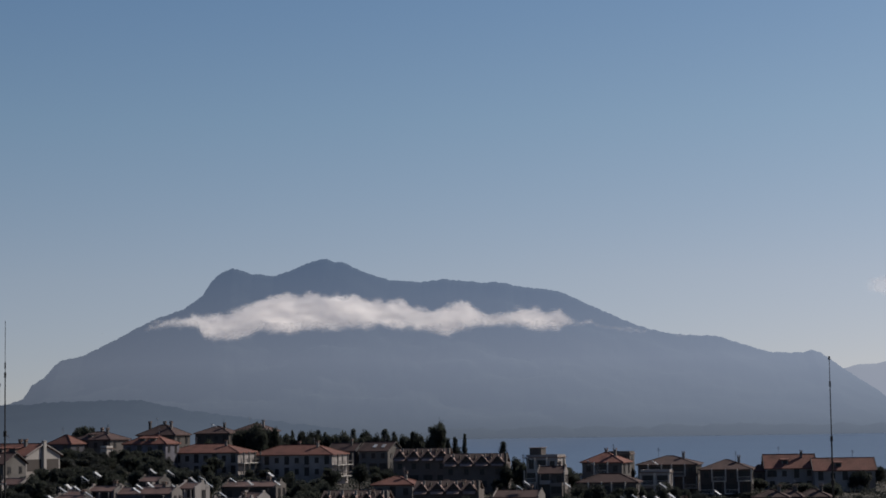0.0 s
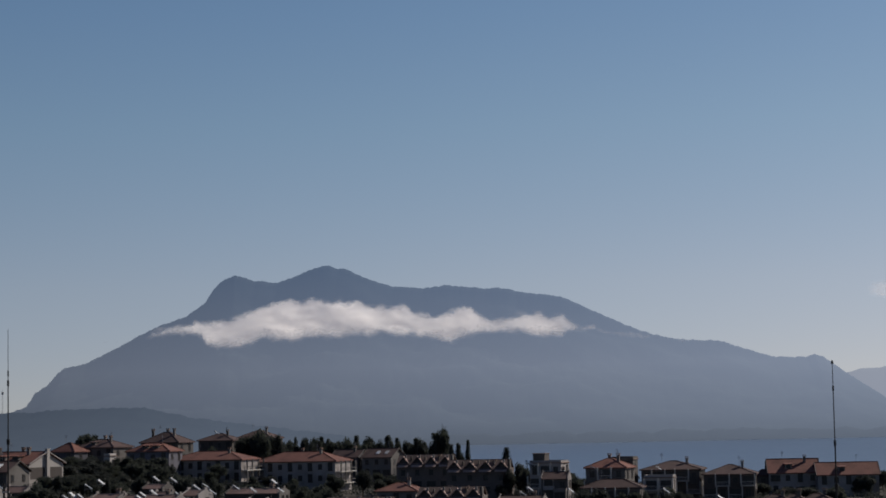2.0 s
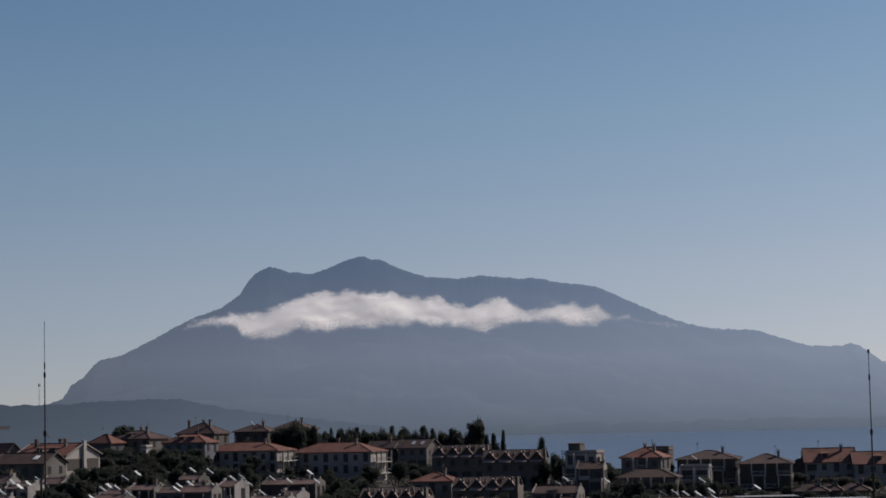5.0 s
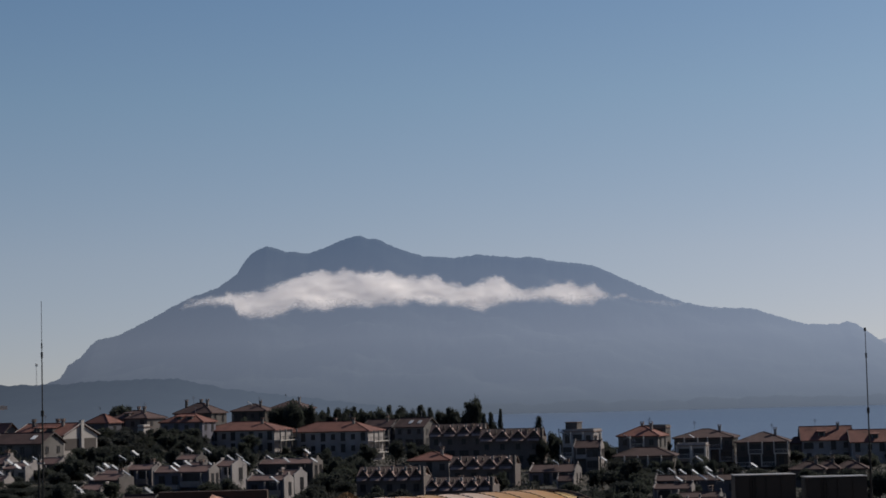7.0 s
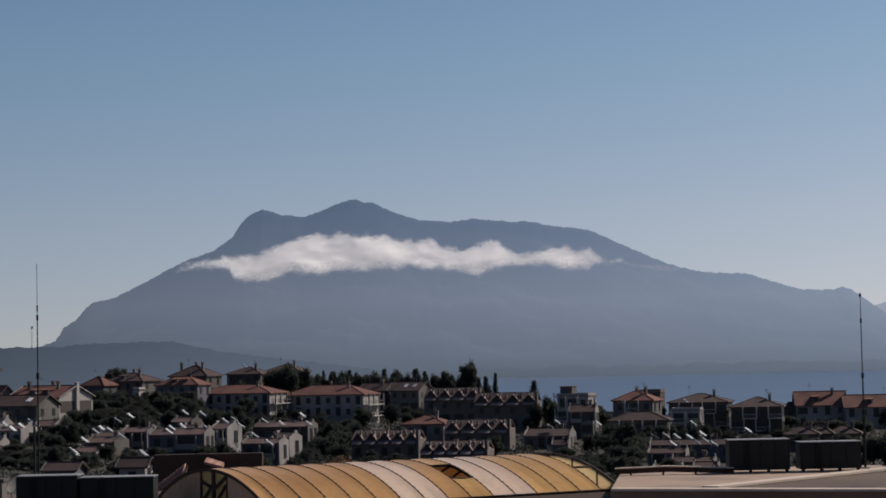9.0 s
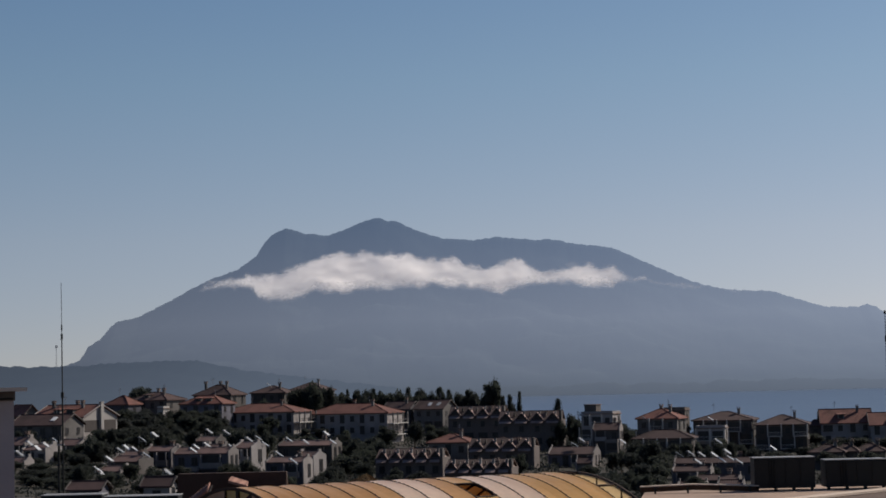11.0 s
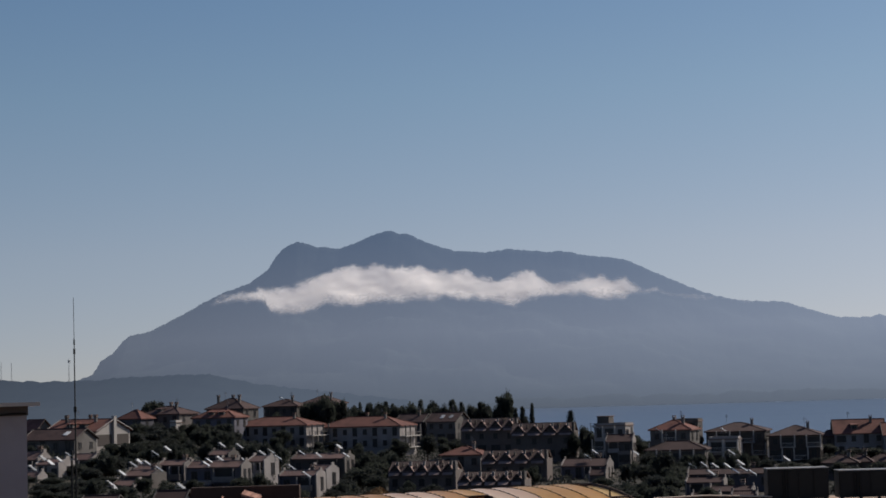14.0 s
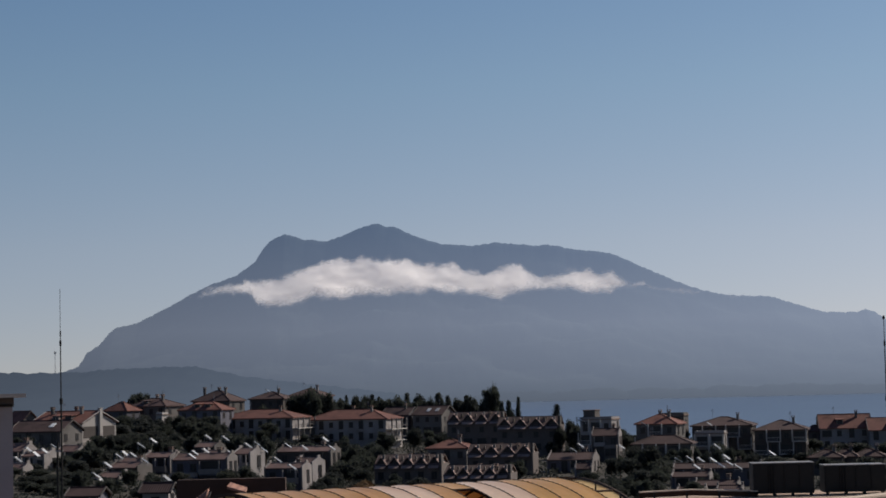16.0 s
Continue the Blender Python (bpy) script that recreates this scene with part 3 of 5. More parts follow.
        for i in range(n):
            cx = -hw + (i + 0.5) * u
            k = (hr - he) / (u / 2)
            # dark fronts and pale slopes paint in the gables' shade and sunlight
            g = bm_new()
            solid(g, [(cx - u * 0.44, -hd + 0.35, he), (cx + u * 0.44, -hd + 0.35, he), (cx, -hd + 0.35, hr - 0.22), (cx - u * 0.44, 0, he), (cx + u * 0.44, 0, he), (cx, 0, hr - 0.22)],
                  ((0, 1, 2), (5, 4, 3), (0, 3, 4, 1), (1, 4, 5, 2), (2, 5, 3, 0)))
            d = part("dormer", g, SHADEWOOD, t)
            g = bm_new()
            for sx in (-1, 1):
                slab(g, (cx, -hd - 0.15, hr), (cx, hd * 0.5, hr), (cx + sx * u * 0.49, hd * 0.5, he + 0.05), (cx + sx * u * 0.49, -hd - 0.15, he + 0.05), 0.16)
            part("dormer_roof", g, PINKTILE, d)
            g = bm_new()
            slab(g, (cx - u * 0.38, -hd - 1.1, he - 0.5), (cx + u * 0.38, -hd - 1.1, he - 0.5), (cx + u * 0.38, -hd + 0.02, he + 0.12), (cx - u * 0.38, -hd + 0.02, he + 0.12), 0.1)
            part("tile_skirt", g, PINKTILE, t)
            g = bm_new()
            box(g, cx + u * 0.46, cx + u * 0.54, -hd + 1.2, -hd + 1.9, he - 0.2, hr - 0.05)
            part("fire_wall", g, BEIGE, t)
            g = bm_new()
            box(g, cx + u * 0.1, cx + u * 0.1 + 0.45, -hd + 0.1, -hd + 0.55, hr - 0.5, hr + 0.32)
            part("chimney", g, STUCCO, t)
        g = bm_new()
        box(g, hw, hw + 0.35, -hd - 0.9, hd * 0.4, 0, he + 0.3)
        part("end_wall", g, DARKWALL, t)
        chim = 2
        g = bm_new()
        box(g, hw - 0.15, hw + 0.38, -hd - 1.0, -hd + 0.1, he + 0.3, hr + 0.35)
        part("pier", g, BEIGE, t)
    # openings
    if kind != "row":
        for s in range(storeys):
            zc = he - 1.45 - 2.9 * s
            if zc < 1.6:
                break
            cols = max(1, int(w / 2.5))
            for c in range(cols):
                xx = (c + 0.5) * w / cols - hw
                if bal and c % 2 == 1 - s % 2 or bal and cols < 3:
                    balcony(t, xx, -hd, zc - 1.2, min(w / cols * 1.25, 3.4))
                else:
                    add_window(t, rnd.choice(("small", "small", "wide", "tall")) if kind != "hip" else ("small", "tall")[c % 2], Matrix.Translation((xx, -hd - 0.02, zc)))
            cols = max(1, int(dep / 3.2))
            for c in range(cols):
                if ends or stack:
                    continue
                yy = (c + 0.5) * dep / cols - hd
                add_window(t, rnd.choice(("small", "tall")), Matrix.Translation((hw + 0.02, yy, zc)) @ pose(0, 0, 0, 0, 0, 90))
    else:
        for s in range(storeys):
            for i in range(n):
                cx = -hw + (i + 0.5) * w / n
                add_window(t, "wide" if s else "small", Matrix.Translation((cx, -hd - 0.02, he - 1.9 - 2.9 * s)))
    if ends:
        for s in range(storeys):
            b = bm_new()
            z = he - 2.9 * (s + 1)
            if z < 0:
                break
            box(b, hw, hw + 1.6, -hd + 0.3, hd - 0.3, z, z + 0.2)
            e = part("end_balcony", b, TRIM, t)
            for yy in (-hd + 0.5, -hd / 3, hd / 3, hd - 0.5):
                b = bm_new()
                box(b, hw + 1.3, hw + 1.6, yy - 0.18, yy + 0.18, z + 0.2, z + 2.9)
                part("column", b, WHITE, e)
            b = bm_new()
            box(b, hw + 1.35, hw + 1.5, -hd + 0.3, hd - 0.3, z + 0.95, z + 1.1)
            part("railing", b, WHITE, e)
    if stack:
        # tall chimney stack up the gable end; dark panels below imitate a shaded porch
        b = bm_new()
        box(b, hw + 0.02, hw + 0.62, -0.5, 0.5, 0, hr + 0.5)
        box(b, hw - 0.04, hw + 0.68, -0.58, 0.58, hr + 0.5, hr + 0.65)
        part("chimney_stack", b, LIT_WHITE, t)
        for sy in (-1, 1):
            b = bm_new()
            box(b, hw + 0.004, hw + 0.03, min(sy * 0.6, sy * (hd - 0.5)), max(sy * 0.6, sy * (hd - 0.5)), he - 3.4, he - 0.9)
            part("porch_shade_panel", b, SHADEWOOD, t)
    for i in range(chim):
        cx = hw * (-0.75 + 1.5 * ((i * 0.618 + 0.83) % 1.0))
        chimney(t, cx, (-0.25, 0.3)[i % 2] * dep * 0.5, hr - 1.2, hr + (0.55 if kind != "row" else -0.1))
    if kind in ("hip", "gable") and he > 4:
        # roof aerial
        ax = hw * (0.35 if int(x) % 2 else -0.4)
        b = bm_new()
        tube(b, (ax, 0.3, hr - 0.6), (ax, 0.3, hr + 2.0), 0.035, sides=5)
        for q in range(4):
            tube(b, (ax - 0.45 + 0.08 * q, 0.3, hr + 1.3 + 0.2 * q), (ax + 0.45 - 0.08 * q, 0.3, hr + 1.3 + 0.2 * q), 0.025, sides=4)
        part("aerial", b, STEEL, t)
    for i in range(dorm):
        cx = hw * (-0.2 + 0.5 * i)
        zc = (he + hr) / 2
        b = bm_new()
        box(b, cx - 0.8, cx + 0.8, -hd * 0.75, -hd * 0.1, zc - 1.0, zc + 0.35)
        d = part("dormer", b, WHITE, t)
        b = bm_new()
        slab(b, (cx - 1.1, -hd * 0.75 - 0.4, zc + 0.4), (cx + 1.1, -hd * 0.75 - 0.4, zc + 0.4), (cx + 1.1, 0, zc + 0.75), (cx - 1.1, 0, zc + 0.75), 0.15)
        part("dormer_roof", b, RM, d)
        b = bm_new()
        box(b, cx - 0.55, cx + 0.55, -hd * 0.75 - 0.03, -hd * 0.75, zc - 0.7, zc + 0.2)
        part("pane", b, GLASS, d)
    for i in range(sky):
        cx = hw * (0.5 - 0.6 * i)
        k = (hr - he) / hd
        b = bm_new()
        y0, y1 = -hd * 0.7, -hd * 0.35
        slab(b, (cx - 0.5, y0, he + k * (hd + y0) + 0.2), (cx + 0.5, y0, he + k * (hd + y0) + 0.2), (cx + 0.5, y1, he + k * (hd + y1) + 0.2), (cx - 0.5, y1, he + k * (hd + y1) + 0.2), 0.1)
        part("roof_light", b, COLLECTOR, t)
    return t


def shaped_gable(parent, x, hd, he, hr, mat):
    """End wall that stands above the roof, with shoulders and a flat-topped cap at the ridge."""
    c = min(0.5, hd * 0.25)
    k = (hr - he) / hd
    prof = [(-hd - 0.3, 0.0), (-hd - 0.3, he + 0.22), (-hd + 0.25, he + 0.3), (-c, hr - k * c + 0.28), (-c, hr + 0.55), (c, hr + 0.55), (c, hr - k * c + 0.28), (hd - 0.25, he + 0.3), (hd, he + 0.22), (hd, 0.0)]
    n = len(prof)
    g = bm_new()
    solid(g, [(x - 0.12, p, q) for p, q in prof] + [(x + 0.12, p, q) for p, q in prof],
          [tuple(range(n)), tuple(range(2 * n - 1, n - 1, -1))] + [(i, n + i, n + (i + 1) % n, (i + 1) % n) for i in range(n)])
    return part("gable_wall", g, mat, parent)


def villa(x, y, w, dep, ze, zr, rot, wall="white", chim=0, roof="pink"):
    """Stuccoed holiday villa: low tiled roof between raised end walls, loggia, terrace wing in front."""
    base = min(land(x + dx, y + dy) for dx in (-w / 2, w / 2) for dy in (-dep / 2, dep / 2)) - 0.6
    he, hr = ze - base, zr - base - 0.3
    hw, hd = w / 2, dep / 2
    storeys = max(1, round((he - 0.5) / 2.9))
    t = thing("villa", pose(x, y, base, 0, 0, rot), f"{WALL_WORDS[wall]} {storeys}-storey villa with a {'dusty pink' if roof == 'pink' else 'weathered dark'} tile roof", "house", "villas of the town")
    WM = WALLS[wall]
    bm = bm_new()
    solid(bm, [(sx * hw, yy, zz) for sx in (-1, 1) for yy, zz in ((-hd, 0), (hd, 0), (hd, he), (0, hr - 0.16), (-hd, he))],
          ((0, 1, 2, 3, 4), (9, 8, 7, 6, 5), (0, 4, 9, 5), (1, 6, 7, 2), (2, 7, 8, 3), (3, 8, 9, 4), (0, 5, 6, 1)))
    part("wall", bm, WM, t)
    k = (hr - he) / hd
    for sy in (-1, 1):
        bm = bm_new()
        slab(bm, (-hw + 0.14, sy * (hd + 0.4), he - k * 0.4 + 0.05), (hw - 0.14, sy * (hd + 0.4), he - k * 0.4 + 0.05), (hw - 0.14, 0, hr + 0.05), (-hw + 0.14, 0, hr + 0.05), 0.14)
        part("roof", bm, VILLATILE if roof == "pink" else DARKTILE, t)
    bm = bm_new()
    tube(bm, (-hw + 0.15, 0, hr + 0.06), (hw - 0.15, 0, hr + 0.06), 0.11, sides=6)
    part("ridge_tiles", bm, PINKTILE if roof == "pink" else DARKTILE, t)
    # grey and white villas: paler ends paint in sunlight against the shaded fronts
    END = STUCCO if wall in ("grey", "white") else WM
    shaped_gable(t, hw, hd, he, hr, END)
    shaped_gable(t, -hw, hd, he, hr, END)
    # windows of the sunny end
    for s in range(min(storeys, 2)):
        zc = he - 1.5 - 2.9 * s
        if zc > 1.2 and dep > 3.4:
            for yy in ((-0.22, 0.25) if dep > 5 else (0.05,)):
                add_window(t, "small" if s else "tall", Matrix.Translation((hw + 0.14, yy * dep, zc)) @ pose(0, 0, 0, 0, 0, 90))
    # front: a loggia with a solid parapet and windows beside it
    lw = w * 0.36
    lx = (0.5 - 0.3) * w * (1 if int(abs(x) * 3) % 2 else -1)
    z0 = he - 2.6
    if z0 > 0.4:
        # dark sheet on the wall stands for the shade inside the loggia
        g = bm_new()
        box(g, lx - lw / 2, lx + lw / 2, -hd - 0.03, -hd - 0.004, z0 + 0.2, he - 0.35)
        part("loggia_opening", g, GLASS, t)
        g = bm_new()
        box(g, lx - lw / 2 - 0.15, lx + lw / 2 + 0.15, -hd - 1.1, -hd - 0.035, z0 - 0.1, z0 + 0.06)
        b = part("balcony", g, WM, t)
        g = bm_new()
        box(g, lx - lw / 2 - 0.15, lx + lw / 2 + 0.15, -hd - 1.1, -hd - 0.98, z0 + 0.06, z0 + 0.95)
        box(g, lx + lw / 2 + 0.03, lx + lw / 2 + 0.15, -hd - 0.98, -hd - 0.035, z0 + 0.06, z0 + 0.95)
        part("parapet", g, END, b)
        for sx in (-1, 1):
            g = bm_new()
            box(g, lx + sx * lw / 2 - 0.1, lx + sx * lw / 2 + 0.1, -hd - 1.09, -hd - 0.9, z0 + 0.95, he - 0.28)
            part("column", g, END, b)
    others = [c for c in ((-0.36, -0.12, 0.14, 0.38) if w > 7 else (-0.3, 0.3)) if abs(c * w - lx) > lw / 2 + 0.5]
    for s in range(storeys):
        zc = he - 1.4 - 2.9 * s
        if zc < 1.0:
            break
        for c in others:
            add_window(t, rnd.choice(("small", "small", "tall")), Matrix.Translation((c * w, -hd - 0.02, zc)))
    # terrace wing
    aw, ad, ah = w * 0.46, 2.2, he - 2.9
    cx = -lx / abs(lx) * (hw - aw / 2 - 0.2)
    if ah > 1.4:
        b = bm_new()
        box(b, cx - aw / 2, cx + aw / 2, -hd - ad, -hd - 0.03, 0, ah)
        g = part("front_wing", b, WM, t)
        b = bm_new()
        box(b, cx - aw / 2 - 0.05, cx + aw / 2 + 0.05, -hd - ad - 0.05, -hd - ad + 0.13, ah + 0.002, ah + 0.7)
        box(b, cx + aw / 2 - 0.13, cx + aw / 2 + 0.05, -hd - ad + 0.13, -hd - 0.03, ah + 0.002, ah + 0.7)
        part("parapet", b, END, g)
        add_window(t, "wide", Matrix.Translation((cx, -hd - ad - 0.02, ah - 0.9)))
    for i in range(max(chim, 1 if w > 4.5 else 0)):
        chimney(t, hw * (0.5 - 0.9 * i), hd * 0.3, hr - 0.9, hr + 0.55)
    return t


# ---- solar water heaters ----
def heater_meshes():
    p, q, f = bm_new(), bm_new(), bm_new()
    tube(q, (-0.05, -0.6, 0.95), (-0.05, 0.6, 0.95), 0.25, sides=14)
    m = pose(0.95, 0, 0.42, 0, 33, 0)
    box(p, -0.95, 0.95, -0.6, 0.6, -0.05, 0.05, m)
    for yy in (-0.7, 0.7):
        tube(f, (-0.05, yy, -0.9), (-0.05, yy, 0.75), 0.03, sides=5)
        tube(f, (-0.05, yy, -0.2), (1.7, yy, -0.25), 0.03, sides=5)
        tube(f, (1.7, yy, -0.9), (1.7, yy, -0.05), 0.03, sides=5)
    for xx, zz in ((-0.05, 0.3), (1.7, -0.3)):
        tube(f, (xx, -0.7, zz), (xx, 0.7, zz), 0.03, sides=5)
    return to_mesh("tank", q, TANK, True), to_mesh("collector", p, COLLECTOR), to_mesh("stand", f, STEEL)


HEATER = heater_meshes()
# near-white copy: sun glare on a few collectors put into the colour
BRIGHT_COLLECTOR = HEATER[1].copy()
BRIGHT_COLLECTOR.materials[0] = material("glaring_collector", (0.85, 0.84, 0.82), 0.25, vary=0.04, bump=0.0, spec=0.8)


def solar_heater(x, y, z, k, glare=False):
    t = thing("solar_water_heater", pose(x - 0.6, y, z, 0, 0, (-24, -8)[k] + rnd.uniform(-9, 9)) @ Matrix.Scale(0.66, 4), "white solar water heater with tilted collectors on a roof", "solar heater", "solar heaters on the roofs")
    for nm, me in zip(("tank", "collector", "stand"), HEATER):
        hang(nm, me if nm != "collector" or not glare else BRIGHT_COLLECTOR, t)


# ---- trees ----
def crown_mesh(kind, seed):
    r = random.Random(seed)
    bm = bm_new()
    lobes = []
    if kind == "round":
        for i in range(13):
            a, q, h = r.uniform(0, 6.28), r.uniform(0.1, 0.62), r.uniform(0.3, 0.8)
            lobes.append((Vector((q * math.cos(a), q * math.sin(a), h)), r.uniform(0.26, 0.4), 0.2))
        lobes.append((Vector((0, 0, 0.78)), 0.36, 0.2))
    elif kind == "pine":
        for i in range(14):
            h = 0.22 + 0.74 * i / 13
            a, q = r.uniform(0, 6.28), r.uniform(0.1, 0.6) * (1.08 - h)
            lobes.append((Vector((q * math.cos(a), q * math.sin(a), h)), 0.75 * (1.15 - h) ** 0.7 + 0.08, 0.09))
    else:
        for i in range(12):
            h = 0.08 + 0.86 * i / 11
            a, q = r.uniform(0, 6.28), r.uniform(0.0, 0.28)
            lobes.append((Vector((q * math.cos(a), q * math.sin(a), h)), 0.85 * (1 - max(0, h - 0.45) ** 1.5 * 1.7), 0.09))
    for c, rad, zs in lobes:
        zr = rad * (0.55 if kind == "round" else 0.2)
        # dense inside
        ring = []
        for j in range(4):
            th = math.pi * (j + 0.5) / 4
            ring.append([bm.verts.new(c + Vector((math.sin(th) * math.cos(p) * rad, math.sin(th) * math.sin(p) * rad, math.cos(th) * zr)) * r.uniform(0.5, 0.85)) for p in (k * 1.0472 + j * 0.5 for k in range(6))])
        for j in range(3):
            for k in range(6):
                bm.faces.new((ring[j][k], ring[j][(k + 1) % 6], ring[j + 1][(k + 1) % 6], ring[j + 1][k]))
        # leaf sprays outside
        for _ in range(120):
            d = Vector((r.gauss(0, 1), r.gauss(0, 1), r.gauss(0, 1))).normalized()
            p = c + Vector((d.x * rad, d.y * rad, d.z * zr)) * r.uniform(0.7, 1.12)
            s = r.uniform(0.025, 0.06)
            u = Vector((r.gauss(0, 1), r.gauss(0, 1), r.gauss(0, 1))).normalized()
            v = u.orthogonal().normalized()
            sc = Vector((1, 1, 0.55 if kind == "round" else 0.3))
            pts = [p + Vector(a * b for a, b in zip(q, sc)) for q in (u * s * 1.4, v * s, -u * s * 1.2, -v * s * 0.8)]
            bm.faces.new([bm.verts.new(q) for q in pts])
    return to_mesh("crown", bm, NEEDLE if kind != "round" else LEAF)


def trunk_mesh(kind):
    bm = bm_new()
    tube(bm, (0, 0, -0.12), (0.02, 0.0, 0.35), 0.06, 0.045, 7)
    for a in (0.3, 1.7, 3.1, 4.6):
        tube(bm, (0.02, 0, 0.3), (0.3 * math.cos(a), 0.3 * math.sin(a), 0.58), 0.035, 0.015, 6)
    tube(bm, (0.02, 0, 0.34), (0, 0.03, 0.75), 0.04, 0.012, 6)
    return to_mesh("trunk", bm, BARK)


CROWNS = {k: [crown_mesh(k, s) for s in seeds] for k, seeds in (("round", (1, 2, 3, 4, 5)), ("pine", (6, 7, 8, 9)), ("cypress", (10, 11, 12)))}
TRUNK = trunk_mesh("round")
TREE_WORDS = {"round": "dense dark green broad-leaved tree between the houses", "pine": "dark pointed conifer in a row on the hilltop", "cypress": "tall narrow dark cypress on the hilltop"}
counter = itertools.count()


def plant(kind, x, y, z_top, wide):
    base = land(x, y)
    h = max(z_top - base, 1.5)
    m = pose(x, y, base, 0, 0, rnd.uniform(0, 360)) @ Matrix.Diagonal((wide / 2, wide / 2, h, 1))
    t = thing({"round": "tree", "pine": "conifer", "cypress": "cypress"}[kind], m, TREE_WORDS[kind], "tree", "trees of the town")
    hang("crown", CROWNS[kind][next(counter) % len(CROWNS[kind])], t)
    hang("trunk", TRUNK, t)


# ---- the town ----
house('gable', -102.7, 480, 5.4, 4.9, 25.0, 27.2, -40)
house('gable', -86.0, 454, 13.3, 12.6, 24.7, 27.1, -25, wall='lit_white', chim=3, dorm=2, stack=1)
house('gable', -85.7, 423, 11.6, 8.6, 23.6, 25.5, -20, roof='dark', sky=1)
villa(-56.4, 347, 5.5, 4.6, 18.4, 19.4, -21, wall='beige')
villa(-56.6, 332, 4.1, 4.0, 17.4, 18.3, -18, wall='grey')
villa(-53.9, 367, 5.1, 4.6, 19.4, 20.3, -18, wall='grey')
villa(-45.0, 355, 9.7, 5.2, 19.2, 20.3, -12, wall='grey')
villa(-48.5, 390, 4.2, 3.8, 20.4, 21.3, -22, wall='beige')
villa(-39.7, 376, 3.5, 5.0, 19.4, 20.5, -24, wall='pale')
villa(-31.0, 403, 10.9, 5.5, 18.8, 19.8, -16, wall='beige')
villa(-28.8, 376, 3.6, 4.6, 17.4, 18.5, -24, wall='pale')
villa(-29.9, 344, 6.4, 4.4, 17.8, 18.7, -15, wall='grey')
villa(-44.8, 370, 3.3, 3.6, 19.5, 20.4, -24, wall='white')
villa(-58.5, 364, 3.7, 4.0, 18.8, 19.7, -18, wall='beige')
villa(-75.7, 350, 4.6, 4.2, 21.5, 22.8, -18)
villa(-70.7, 372, 4.1, 3.7, 20.7, 21.8, -18)
house('hip', -88.8, 535, 6.7, 6, 26.5, 28.7, -25, wall='grey')
house('hip', -81.6, 545, 11.5, 9, 27.4, 29.4, -25, wall='grey', roof='dark', chim=2, dorm=1)
# narrow block in lightened render stands for a sunlit tower wall
house('flat', -76.4, 520, 1.7, 3.2, 25.2, 25.7, -20, wall='lit_white')
house('hip', -67.2, 535, 11.6, 8.2, 26.2, 28.3, -18, wall='grey', dorm=2)
house('hip', -70.0, 585, 11.4, 9.6, 28.2, 31.0, -20, wall='grey', roof='dark', chim=3)
house('hip', -52.7, 540, 20.3, 12, 23.7, 25.8, -18, chim=1, ends=1, wall='pale')
house('hip', -29.9, 545, 22.0, 12, 22.8, 25.2, -18, chim=2, ends=1, wall='pale')
house('hip', -57.4, 610, 10.3, 9.3, 28.4, 30.4, -15, roof='dark', chim=1)
house('hip', -48.4, 640, 11.1, 11, 28.8, 31.2, -15, roof='dark', chim=1)
house('gable', -19.2, 590, 8.2, 7.4, 23.2, 25.1, -25, wall='grey', roof='dark', chim=1)
house('gable', -9.7, 585, 8.9, 9, 23.1, 25.3, -25, roof='dark', sky=2)
house('row', -11.0, 395, 12.9, 6.5, 15.9, 18.0, -13, n=5)
house('hip', -3.8, 440, 8.3, 9, 17.7, 19.3, -12, chim=1)
house('row', 6.7, 425, 13.4, 6.5, 16.6, 18.8, -13, n=4)
house('row', 1.8, 370, 11.9, 6.5, 14.8, 16.6, -13, n=5)
house('row', 2.1, 520, 14.1, 6.5, 21.7, 24.3, -13, n=4)
house('row', 14.7, 500, 15.2, 6.5, 20.6, 23.1, -13, n=4)
house('flat', 30.3, 485, 7.5, 6.7, 22.0, 22.6, -20, cap=1, bal=1)
villa(30.8, 470, 6.0, 5.4, 18.9, 20.5, -12, roof='dark')
villa(21.2, 430, 9.3, 9, 15.1, 16.6, -12, wall='grey', roof='dark')
villa(22.0, 405, 3.1, 2.8, 14.2, 15.3, -10, roof='dark')
house('hip', 43.9, 480, 9.3, 8.4, 20.9, 23.0, -20, chim=2, bal=1)
house('flat', 49.3, 500, 5.2, 4.7, 22.3, 22.9, -20)
house('hip', 42.1, 454, 12.6, 8.0, 17.1, 18.8, -13, roof='dark', bal=1)
house('hip', 60.9, 500, 13.8, 12, 19.8, 21.7, -14, roof='dark', chim=1, bal=1)
house('hip', 73.0, 490, 11.7, 12, 18.7, 20.8, -12, roof='dark', chim=1, bal=1)
house('hip', 85.6, 520, 3.3, 3, 17.4, 18.8, -10, roof='dark')
house('gable', 92.9, 520, 12.0, 11, 18.2, 21.3, -6, wall='pale', chim=1, dorm=1)
house('gable', 105.3, 515, 14.6, 11, 17.6, 20.3, -6, wall='pale', dorm=1)
villa(37.1, 300, 3.5, 3.1, 14.7, 15.5, -12, roof='dark')
villa(32.7, 310, 4.0, 3.6, 14.2, 14.9, -12, roof='dark')
house('hip', 71.4, 420, 6.6, 6, 14.6, 16.0, -15, roof='dark', chim=1)
house('hip', 75.9, 424, 4.6, 5, 14.5, 15.9, -15, roof='dark', chim=1)
house('hip', 81.2, 427, 6.4, 6, 14.3, 15.8, -15, roof='dark', chim=1)
villa(-70.2, 325, 3.2, 2.8, 19.3, 20.3, -18)
